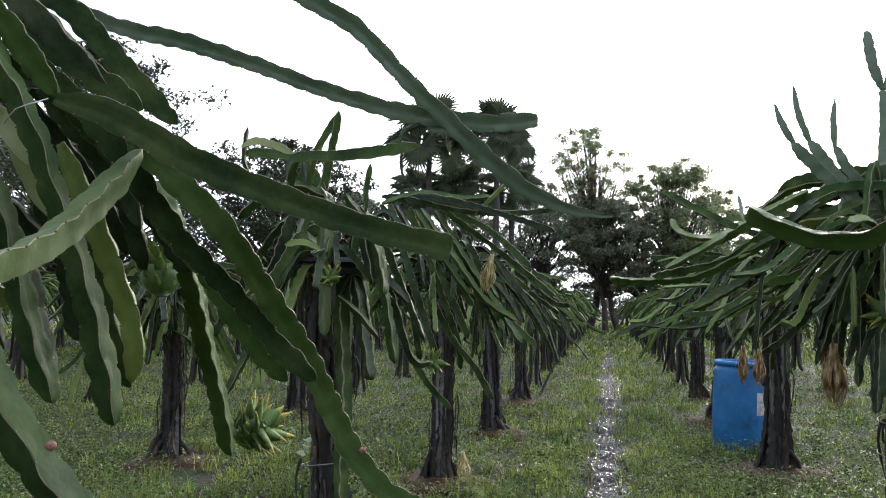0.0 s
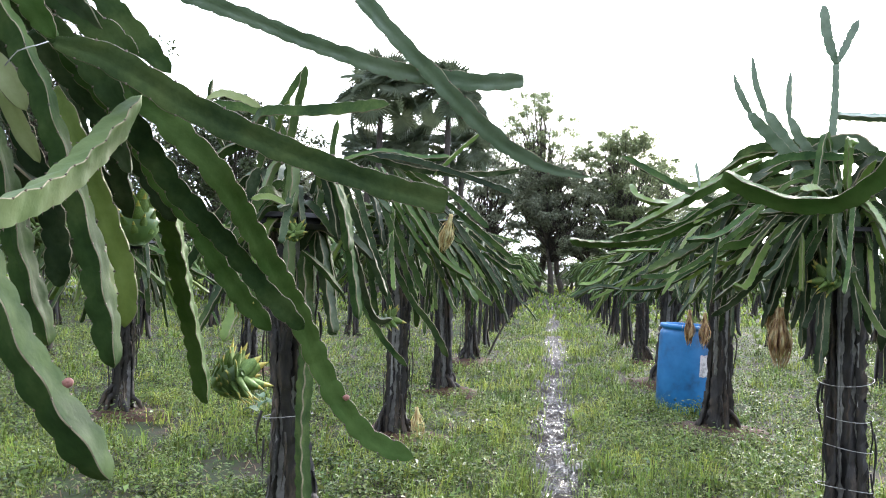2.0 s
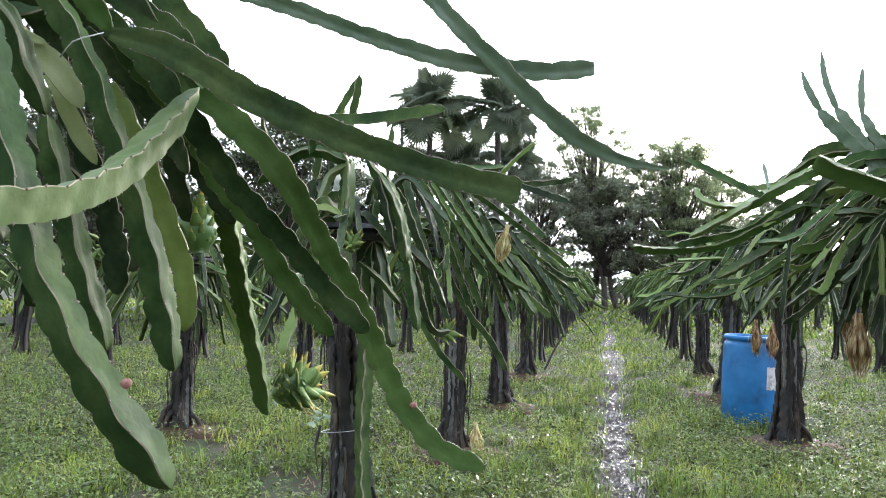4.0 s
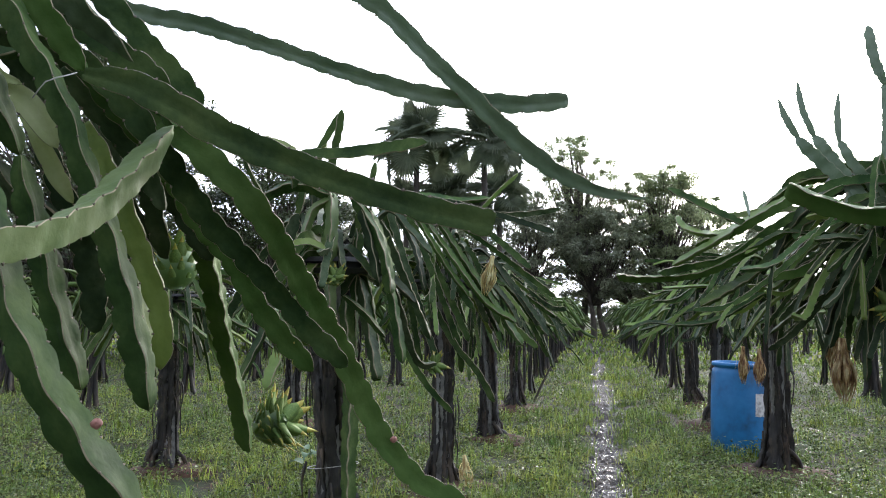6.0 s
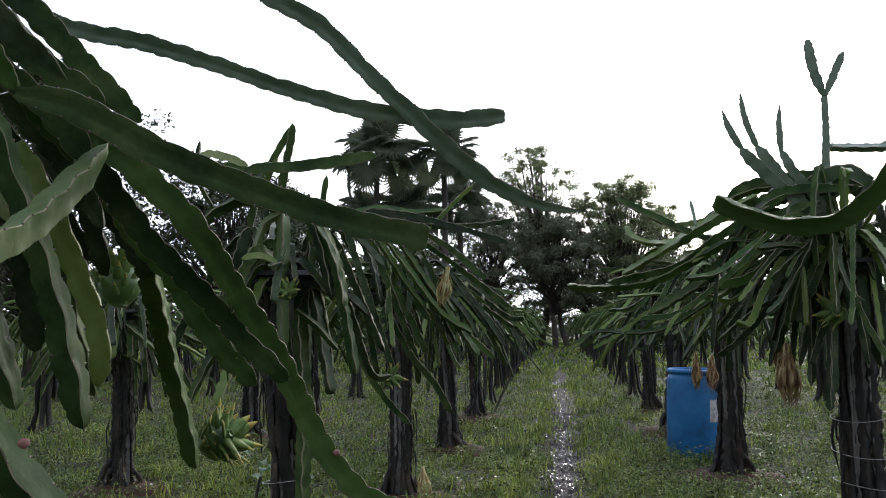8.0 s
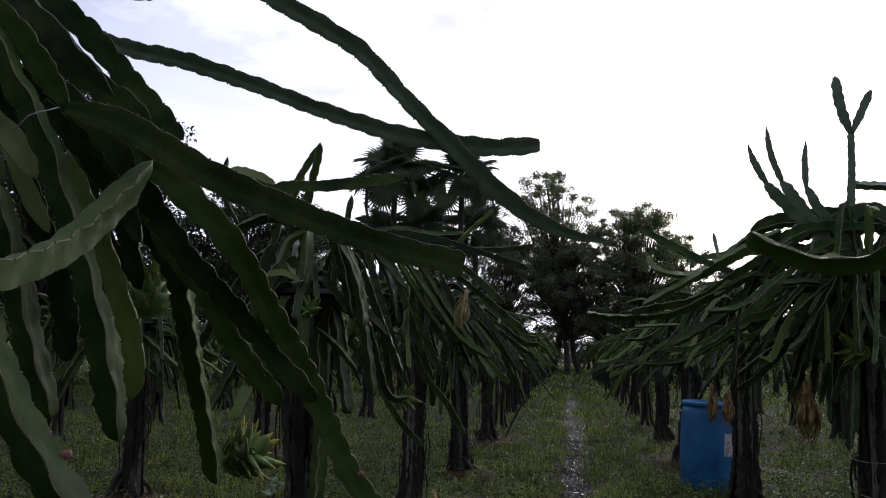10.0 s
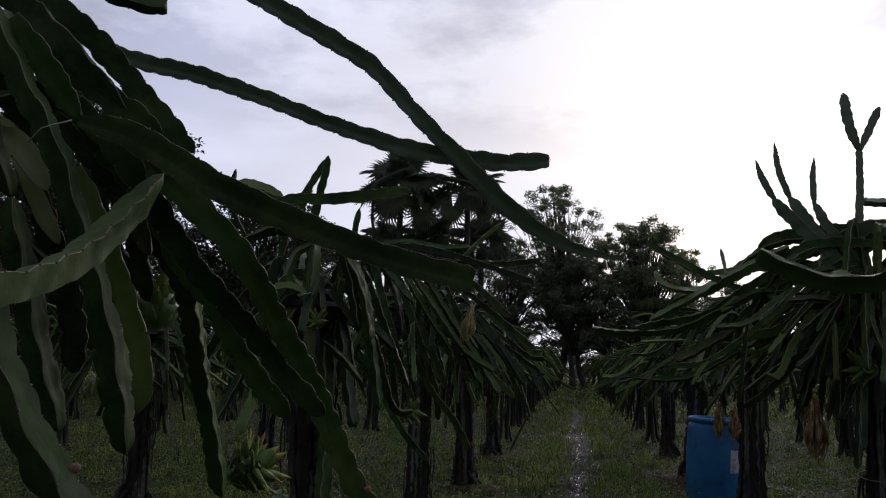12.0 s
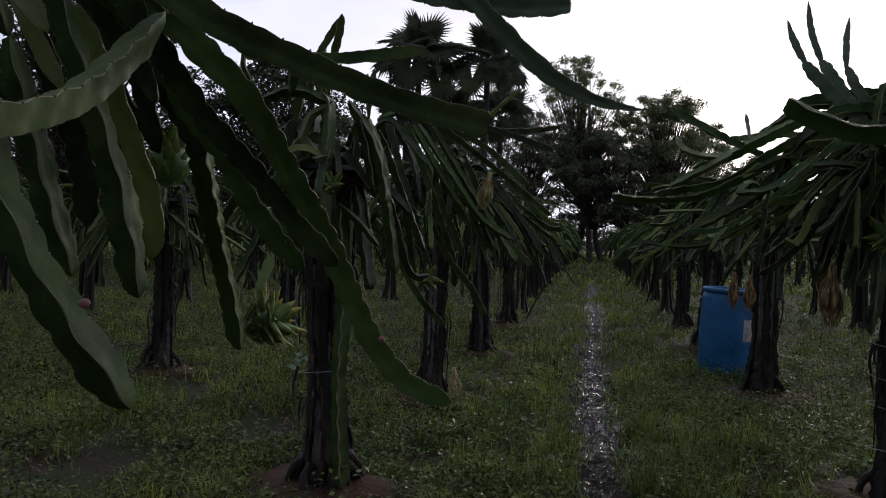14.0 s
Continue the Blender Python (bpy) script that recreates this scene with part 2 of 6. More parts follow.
# Darker copy of the tree leaf: shade in the near trees put into colour.
SHADED_LEAF = material("glossy_dark_leaf", [(0.3, (0.045, 0.062, 0.028)), (0.7, (0.085, 0.11, 0.045))], scale=0.5, rough=(0.4, 0.6), bump=0, vary=0.35, island=True, translucent=0.15, spec=0.3)
PALM_LEAF = material("palm_leaf", [(0.3, (0.065, 0.085, 0.052)), (0.7, (0.120, 0.145, 0.085))], scale=2, rough=(0.5, 0.7), bump=0, vary=0.3, translucent=0.3, spec=0.2)
TREE_BARK = material("tree_bark", [(0.3, (0.030, 0.024, 0.018)), (0.7, (0.10, 0.082, 0.062))], scale=4, rough=(0.7, 0.95), bump=0.8, fine=0.5, stretch=(1, 1, 0.3))
DRUM = material("blue_plastic", [(0.28, (0.010, 0.075, 0.17)), (0.5, (0.008, 0.150, 0.36)), (0.7, (0.020, 0.185, 0.42))], scale=3.5, rough=(0.38, 0.55), bump=0.15, bump_scale=18, fine=0.35)
stained(DRUM, (0.030, 0.035, 0.040), 4.5, 0.54, 0.74, (1, 1, 0.55))
DRY = material("withered_flower", [(0.36, (0.15, 0.065, 0.028)), (0.5, (0.44, 0.27, 0.11)), (0.64, (0.72, 0.58, 0.32))], scale=45, rough=(0.6, 0.85), bump=0.4, stretch=(1, 1, 0.3), vary=0.15, translucent=0.3)
STRAW = material("dry_straw", [(0.3, (0.10, 0.065, 0.035)), (0.7, (0.30, 0.22, 0.12))], scale=3, rough=(0.6, 0.85), bump=0, vary=0.5, island=True, translucent=0.15, spec=0.2)
DRY_PALE = material("faded_flower", [(0.36, (0.40, 0.26, 0.09)), (0.5, (0.62, 0.52, 0.22)), (0.64, (0.80, 0.74, 0.42))], scale=45, rough=(0.6, 0.85), bump=0.4, stretch=(1, 1, 0.3), vary=0.15, translucent=0.35)
FRUIT = material("fruit_skin", [(0.3, (0.060, 0.115, 0.028)), (0.7, (0.11, 0.18, 0.050))], scale=14, rough=(0.35, 0.5), bump=0.2)
SCALE = material("fruit_scale", [(0.3, (0.080, 0.140, 0.032)), (0.7, (0.15, 0.210, 0.052))], scale=14, spec=0.2, rough=(0.6, 0.75), bump=0.2, vary=0.2)
SCALE_TIP = material("fruit_scale_tip", [(0.3, (0.34, 0.17, 0.05)), (0.5, (0.30, 0.29, 0.05)), (0.7, (0.38, 0.37, 0.08))], scale=20, spec=0.2, rough=(0.5, 0.7), bump=0.2, vary=0.2)
BUD = material("pink_bud", [(0.3, (0.20, 0.07, 0.06)), (0.7, (0.34, 0.16, 0.12))], scale=40, rough=(0.5, 0.7), bump=0.2)
WIRE = material("tie_wire", [(0.3, (0.30, 0.29, 0.27)), (0.7, (0.52, 0.50, 0.46))], scale=30, rough=(0.35, 0.55), bump=0.1)
PAPER = material("weathered_label", [(0.35, (0.34, 0.33, 0.31)), (0.55, (0.62, 0.60, 0.57))], scale=22, rough=(0.6, 0.8), bump=0.2, fine=0.6)


# ---------------------------------------------------------------- helpers
def part(name, data, mats, parent=None, label=""):
    """Links a mesh as one object, under a thing or part where given."""
    ob = new(name, data)
    for m in (mats if isinstance(mats, (list, tuple)) else [mats]):
        if m.name not in [x.name for x in data.materials]:
            data.materials.append(m)
    if parent:
        ob.parent = parent
    if label:
        ob["label"] = label
    return ob


def mesh_of(name, verts, faces, idx=None, smooth=True):
    me = bpy.data.meshes.new(name)
    me.from_pydata([tuple(v) for v in verts], [], [tuple(f) for f in faces])
    if idx is not None:
        me.polygons.foreach_set("material_index", np.asarray(idx, dtype=np.int32))
    if smooth:
        me.polygons.foreach_set("use_smooth", np.ones(len(me.polygons), dtype=bool))
    me.update()
    return me


def spline(pts, step):
    """An even polyline of about that step through the points."""
    P = np.array(pts, float)
    P = np.vstack([2 * P[0] - P[1], P, 2 * P[-1] - P[-2]])
    out = []
    for i in range(1, len(P) - 2):
        t = np.linspace(0, 1, 24, endpoint=False)[:, None]
        a, b, c, d = P[i - 1], P[i], P[i + 1], P[i + 2]
        out.append(0.5 * (2 * b + (c - a) * t + (2 * a - 5 * b + 4 * c - d) * t ** 2 + (3 * b - a - 3 * c + d) * t ** 3))
    out = np.vstack(out + [P[-2][None]])
    s = np.concatenate([[0], np.cumsum(np.linalg.norm(np.diff(out, axis=0), axis=1))])
    n = max(4, int(round(s[-1] / step)) + 1)
    u = np.linspace(0, s[-1], n)
    return np.stack([np.interp(u, s, out[:, k]) for k in range(3)], axis=1), u


def frames_along(C):
    """Tangents and a pair of normals, carried along without twist."""
    T = np.gradient(C, axis=0)
    T /= np.linalg.norm(T, axis=1)[:, None] + 1e-9
    ref = np.array([0, 0, 1.0]) if abs(T[0, 2]) < 0.9 else np.array([1.0, 0, 0])
    A = np.zeros_like(C)
    a = ref - T[0] * ref.dot(T[0])
    A[0] = a / np.linalg.norm(a)
    for i in range(1, len(C)):
        a = A[i - 1] - T[i] * A[i - 1].dot(T[i])
        A[i] = a / (np.linalg.norm(a) + 1e-9)
    return T, A, np.cross(T, A)


def stem_mesh(name, pts, r=0.03, step=0.012, level=2, roll=0.0, lobe=0.042, twist=0.0, blunt=False, seed=0, neck=True, depth=0.38, scal=0.2, rib=None, point=0.07):
    """A three-winged climbing-cactus stem with scalloped, horny margins. level 2: near, 1: middle, 0: far."""
    rg = np.random.RandomState(seed)
    C, u = spline(pts, step)
    T, A, B = frames_along(C)
    n, length = len(C), u[-1]
    if rib is not None:
        k = n // 2
        roll = math.atan2(float(np.dot(rib, B[k])), float(np.dot(rib, A[k]))) - math.pi / 3 - twist * u[k]
    size = np.ones(n)
    if neck:
        size *= np.clip(0.42 + 0.58 * np.sin(np.clip(u / 0.09, 0, 1) * math.pi / 2), 0, 1)
    tail = np.clip((length - u) / (0.012 if blunt else point), 0, 1)
    size *= (0.75 + 0.25 * tail) if blunt else np.clip(tail * (2 - tail), 0.004, 1) ** (0.5 if point < 0.1 else 0.8)
    size *= 1 + 0.07 * np.sin(u * 9 + rg.rand() * 6)
    verts = []
    edge = 0.032 if level == 2 else 0.085
    if level == 2:
        prof = [(0.0, depth, 0.25), (0.55, 0.62, 0.65), (1.0 - edge, 1.0, 1), (1.0 + edge, 1.0, 1), (1.45, 0.62, 0.65)]
    elif level == 1:
        prof = [(0.0, depth + 0.04, 0), (1.0 - edge, 1.0, 1), (1.0 + edge, 1.0, 1)]
    else:
        prof = [(0.0, depth + 0.1, 0), (1.0, 1.0, 1)]
    k = len(prof)
    ring, warts = [], []
    for w in range(3):
        ph = rg.rand()
        f = (u / lobe + ph + 0.1 * np.sin(u * 11 + ph * 9)) % 1.0
        scallop = 1 - scal * (1 - np.sin(np.pi * f ** 0.68) ** 0.75)
        sway = 0.10 * np.sin(u / lobe * 2 * math.pi * 0.5 + ph * 6.28)
        if level == 2:
            for a in np.nonzero(np.diff(f) < -0.5)[0]:
                if 0.03 < u[a] < length - 0.03:
                    th = roll + twist * u[a] + (w + 0.5) * 2 * math.pi / 3 + sway[a]
                    rr = r * size[a] * (1 - scal * 0.85)
                    warts.append((C[a] + (A[a] * math.cos(th) + B[a] * math.sin(th)) * rr, T[a], A[a] * math.cos(th) + B[a] * math.sin(th)))
        for q, rad, wt in prof:
            th = roll + twist * u + (w + q * 0.5) * 2 * math.pi / 3 + sway * wt
            rr = r * size * rad * (1 + (scallop - 1) * wt)
            ring.append((C + A * (np.cos(th) * rr)[:, None] + B * (np.sin(th) * rr)[:, None]))
    m = 3 * k
    V = np.stack(ring, axis=1).reshape(-1, 3)
    i, j = np.meshgrid(np.arange(n - 1), np.arange(m), indexing="ij")
    jn = (j + 1) % m
    F = np.stack([i * m + j, i * m + jn, (i + 1) * m + jn, (i + 1) * m + j], axis=-1).reshape(-1, 4)
    idx = ((np.tile(np.arange(m), n - 1) % k) == (2 if level == 2 else 1)).astype(int) if level else np.zeros(len(F), int)
    faces = F.tolist() + [list(range(m))[::-1], list(range((n - 1) * m, n * m))]
    idx = np.concatenate([idx, [0, 0]])
    if warts:
        # small corky cushions with a spine at each notch
        extra, base = [], len(V)
        for p, t, o in warts:
            sd = np.cross(t, o)
            extra += [p + t * 0.0042, p + sd * 0.0021, p - t * 0.0032, p - sd * 0.0021, p + o * 0.0052 + t * 0.0012, p - o * 0.003]
            b = base
            faces += [[b, b + 1, b + 4], [b + 1, b + 2, b + 4], [b + 2, b + 3, b + 4], [b + 3, b, b + 4], [b + 1, b, b + 5], [b + 2, b + 1, b + 5], [b + 3, b + 2, b + 5], [b, b + 3, b + 5]]
            base += 6
        V = np.vstack([V, np.array(extra)])
        idx = np.concatenate([idx, np.full(8 * len(warts), 2)])
    return V, faces, idx


def crease(me, m, k, lines, body):
    """Keeps the stem's margins crisp: marks the edges that run along them."""
    ev = np.zeros(len(me.edges) * 2, dtype=np.int32)
    me.edges.foreach_get("vertices", ev)
    ev = ev.reshape(-1, 2)
    j = ev % m
    along = (j[:, 0] == j[:, 1]) & np.isin(j[:, 0] % k, lines) & (ev.max(axis=1) < body)
    at = me.attributes.new("sharp_edge", "BOOLEAN", "EDGE")
    at.data.foreach_set("value", along)
    return me


def tube_arrays(pts, radii, sides=8, step=0.05):
    """A round tube along a spline, with radii given at its ends and between."""
    C, u = spline(pts, step)
    T, A, B = frames_along(C)
    R = np.interp(u / u[-1], np.linspace(0, 1, len(radii)), radii)
    n = len(C)
    th = np.arange(sides) * 2 * math.pi / sides
    V = (C[:, None] + A[:, None] * (np.cos(th)[None, :, None] * R[:, None, None]) + B[:, None] * (np.sin(th)[None, :, None] * R[:, None, None])).reshape(-1, 3)
    i, j = np.meshgrid(np.arange(n - 1), np.arange(sides), indexing="ij")
    jn = (j + 1) % sides
    F = np.stack([i * sides + j, i * sides + jn, (i + 1) * sides + jn, (i + 1) * sides + j], axis=-1).reshape(-1, 4).tolist()
    F += [list(range(sides))[::-1], list(range((n - 1) * sides, n * sides))]
    return V, F


class Heap:
    """Gathers pieces into one mesh."""

    def __init__(self):
        self.v, self.f, self.i, self.n = [], [], [], 0

    def add(self, V, F, idx=None):
        self.v.append(np.asarray(V, float))
        self.f += [[a + self.n for a in q] for q in F]
        self.i += list(idx) if idx is not None else [0] * len(F)
        self.n += len(V)
        return self

    def mesh(self, name, smooth=True):
        return mesh_of(name, np.vstack(self.v), self.f, self.i, smooth)


# ---------------------------------------------------------------- where the posts stand
# each row: its x, and the y of its first post
ROWS = [(-1.14, 10.02), (1.55, 11.12), (-3.65, 7.3), (-6.75, 8.0), (-9.8, 10.4), (-12.9, 11.5), (-16.0, 14.5), (4.55, 9.2), (7.6, 15.0), (10.6, 21.0)]
FIRST = {"front": (-1.48, 1.45), "left_1": (-1.25, 4.40), "left_2": (-1.12, 7.00), "right_1": (1.64, 4.85), "right_2": (1.60, 7.88), "right_0": (1.66, 1.60)}


def row_places():
    rg = np.random.RandomState(5)
    out = []
    for r, (x0, y0) in enumerate(ROWS):
        for k in range(15):
            y = y0 + 3.04 * k + rg.uniform(-0.1, 0.1)
            x = x0 + 0.011 * (y - 7) + rg.uniform(-0.06, 0.06)
            if y < 50:
                out.append((r, x, y))
    # unseen: rows carried on behind the camera, also to cut light from there
    for x0 in (-4.6, -1.5, 1.65, 4.7):
        for k in range(3):
            out.append((9, x0 + rg.uniform(-0.06, 0.06), -1.9 - 3.04 * k))
    return out


PLACES = row_places()


# ---------------------------------------------------------------- ground, path, grass
def ground_z(x, y):
    """Height of the ground: gentle swells, a shallow rut along the path."""
    x, y = np.asarray(x, float), np.asarray(y, float)
    z = 0.025 * np.sin(x * 1.7 + 0.6 * np.sin(y * 0.5)) + 0.02 * np.sin(y * 1.1 + x * 0.7)
    z = z + 0.016 * np.sin(x * 6.3 + 1.7 * np.sin(y * 2.9)) * np.sin(y * 5.1 + 1.3 * np.sin(x * 3.7)) * (np.abs(y) < 60)
    return z - 0.05 * np.exp(-((x - path_x(y)) / 0.32) ** 2)


def path_x(y):
    return 0.11 + 0.011 * np.clip(np.asarray(y, float), 0, 40) + 0.035 * np.sin(np.asarray(y, float) * 0.55) + 0.02 * np.sin(np.asarray(y, float) * 1.7)


def grid_mesh(name, xs, ys, zf):
    X, Y = np.meshgrid(xs, ys, indexing="ij")
    V = np.stack([X, Y, zf(X, Y)], axis=-1).reshape(-1, 3)
    a, b = len(xs), len(ys)
    i, j = np.meshgrid(np.arange(a - 1), np.arange(b - 1), indexing="ij")
    F = np.stack([i * b + j, (i + 1) * b + j, (i + 1) * b + j + 1, i * b + j + 1], axis=-1).reshape(-1, 4)
    return mesh_of(name, V, F.tolist())


def uneven(a, b, near, coarse, c0, c1):
    """Grid lines, dense between c0 and c1 and coarse outside."""
    return np.unique(np.concatenate([np.geomspace(1, 1 + (c0 - a), 26)[::-1] * -1 + 1 + c0, np.arange(c0, c1, near), np.geomspace(1, 1 + (b - c1), 26) - 1 + c1]))


def build_ground():
    g = part("ground", grid_mesh("ground", uneven(-900, 900, 0.15, 0, -9, 7), uneven(-400, 2500, 0.15, 0, 0, 26), ground_z), SOIL)
    tagged(g, "flat plantation soil under grass and weeds", "ground", kind="structure")
    rg = np.random.RandomState(3)
    ys = np.concatenate([np.arange(-12, 1.5, 0.1), np.arange(1.5, 14, 0.022), np.arange(14, 60, 0.12)])
    xs = np.linspace(-1, 1, 25)
    U, Y = np.meshgrid(xs, ys, indexing="ij")
    half = 0.23 + 0.045 * np.sin(Y * 2.3) + 0.03 * np.sin(Y * 7.1 + U * 2) + 0.03 * np.sin(Y * 13.7 + U * 3)
    X = path_x(Y) + U * half
    Z = ground_z(X, Y) + 0.012 + 0.010 * np.sin(X * 61 + 3 * np.sin(Y * 31)) * np.sin(Y * 53 + 2 * np.sin(X * 40)) + rg.randn(*X.shape) * 0.0085 - 0.02 * np.abs(U) ** 4
    V = np.stack([X, Y, Z], axis=-1).reshape(-1, 3)
    a, b = len(xs), len(ys)
    i, j = np.meshgrid(np.arange(a - 1), np.arange(b - 1), indexing="ij")
    F = np.stack([i * b + j, (i + 1) * b + j, (i + 1) * b + j + 1, i * b + j + 1], axis=-1).reshape(-1, 4)
    p = part("path", mesh_of("path", V, F.tolist()), MUD)
    tagged(p, "narrow wet muddy footpath glinting with puddles", "path", kind="structure")


def patchiness(x, y):
    return 0.5 + 0.25 * np.sin(x * 1.3 + 1.5 * np.sin(y * 0.7)) + 0.25 * np.sin(y * 0.9 + 1.2 * np.sin(x * 1.1) + 2)


def scatter(rg, n, x0, x1, y0, y1, power=1.0):
    """Places over a stretch of ground, denser at small y."""
    x = rg.uniform(x0, x1, n)
    y = y0 * (y1 / y0) ** (rg.rand(n) ** power)
    return x, y


def blades(name, rg, x, y, h, w, mat, label, flat=0.0):
    """Bent grass blades, two quads and a tip each."""
    n = len(x)
    az, lean = rg.uniform(0, 6.283, n), rg.uniform(0.25, 1.3, n) + flat
    z = ground_z(x, y) - 0.005
    dx, dy = np.cos(az), np.sin(az)
    px, py = -dy * w, dx * w
    base = np.stack([x, y, z], -1)
    side = np.stack([px, py, np.zeros(n)], -1)
    mid = base + np.stack([dx * lean * h * 0.35, dy * lean * h * 0.35, h * 0.62], -1)
    tip = base + np.stack([dx * lean * h, dy * lean * h, h * np.clip(1.0 - 0.35 * lean, 0.15, 1)], -1)
    V = np.stack([base - side, base + side, mid + side * 0.7, mid - side * 0.7, tip], 1).reshape(-1, 3)
    o = (np.arange(n) * 5)[:, None]
    loops = np.concatenate([o + np.array([[0, 1, 2, 3]]), o + np.array([[3, 2, 4]])], 1)
    me = bpy.data.meshes.new(name)
    me.vertices.add(len(V))
    me.vertices.foreach_set("co", V.ravel())
    me.loops.add(loops.size)
    me.loops.foreach_set("vertex_index", loops.ravel())
    me.polygons.add(2 * n)
    st = (np.arange(n) * 7)[:, None] + np.array([[0, 4]])
    me.polygons.foreach_set("loop_start", st.ravel())
    me.update(calc_edges=True)
    me.validate()
    tagged(part(name, me, mat), label, "grass", kind="stuff")


def leaves(name, rg, C, size, mat, label, category, flat=0.5, parent=None, kind="stuff"):
    """Small pointed leaves, four corners folded along the rib, about the places C."""
    n = len(C)
    d = rg.randn(n, 3) * np.array([1, 1, flat])
    d /= np.linalg.norm(d, axis=1)[:, None]
    up = rg.randn(n, 3) * 0.5 + np.array([0, 0, 1.0])
    s = np.cross(d, up)
    s /= np.linalg.norm(s, axis=1)[:, None] + 1e-9
    nn = np.cross(s, d)
    L = (size * rg.uniform(0.6, 1.3, n))[:, None]
    a, b = C, C + d * L - nn * L * 0.15
    c1, c2 = C + d * L * 0.45 + s * L * 0.27 + nn * L * 0.06, C + d * L * 0.45 - s * L * 0.27 + nn * L * 0.06
    V = np.stack([a, c1, b, c2], 1).reshape(-1, 3)
    o = (np.arange(n) * 4)[:, None]
    loops = np.concatenate([o + np.array([[0, 1, 2]]), o + np.array([[0, 2, 3]])], 1)
    me = bpy.data.meshes.new(name)
    me.vertices.add(len(V))
    me.vertices.foreach_set("co", V.ravel())
    me.loops.add(loops.size)
    me.loops.foreach_set("vertex_index", loops.ravel())
    me.polygons.add(2 * n)
    me.polygons.foreach_set("loop_start", np.arange(2 * n) * 3)
    me.update(calc_edges=True)
    me.validate()
    ob = part(name, me, mat, parent)
    if parent is None:
        tagged(ob, label, category, kind=kind)
    return ob


def clumps_at(x, y):
    """Uneven clumps, a third of a metre across: 0 to 1."""
    a = np.sin(x * 9.1 + 2.2 * np.sin(y * 5.3) + 1) * np.sin(y * 7.7 + 2.1 * np.sin(x * 6.1))
    b = np.sin(x * 3.1 - y * 2.3 + 1.5 * np.sin(y * 1.9 + x)) * np.sin(y * 2.9 + x * 1.3)
    return np.clip(0.5 + 0.35 * a + 0.35 * b, 0, 1)


BARE = [p[1:] for p in PLACES if 0 < p[2] < 24] + list(FIRST.values())
EARTH = [(-2.45, 4.3, 0.42), (-2.0, 5.6, 0.30), (-3.0, 6.6, 0.36), (2.35, 6.6, 0.30), (-0.75, 8.3, 0.22)]


def clear_of(rg, x, y, a, b):
    """True where the sward is not worn away round a post or on a patch of open earth."""
    ok = np.ones(len(x), bool)
    for px, py in BARE:
        ok &= np.hypot(x - px, y - py) > a + b * rg.rand(len(x))
    for px, py, r in EARTH:
        ok &= np.hypot((x - px), (y - py) * 0.7) > r * (0.6 + 0.6 * rg.rand(len(x)))
    return ok


def verge(x, y):
    """1 on the grassy strips beside the path, 0 under the rows."""
    u = np.abs(x - path_x(y))
    return np.clip(1.45 - u / 0.75, 0, 1)


def gaps(x, y):
    """Places where grass creeps across the path."""
    return np.clip(np.sin(y * 1.13 + 0.8) * np.sin(y * 0.47 + 2) * 1.8 - 0.25, 0, 1)


def tussock(x, y):
    """Tight clumps a hand's width to a foot across, with hollows between: 0 to 1."""
    a = np.sin(x * 17.3 + 2.4 * np.sin(y * 9.1) + 1) * np.sin(y * 14.9 + 2.3 * np.sin(x * 11.3))
    b = np.sin(x * 7.1 - y * 4.3 + 1.7 * np.sin(y * 3.9 + x * 2)) * np.sin(y * 6.1 + x * 3.3 + 1.1 * np.sin(x * 5))
    return np.clip(0.42 + 0.55 * a + 0.55 * b, 0, 1)


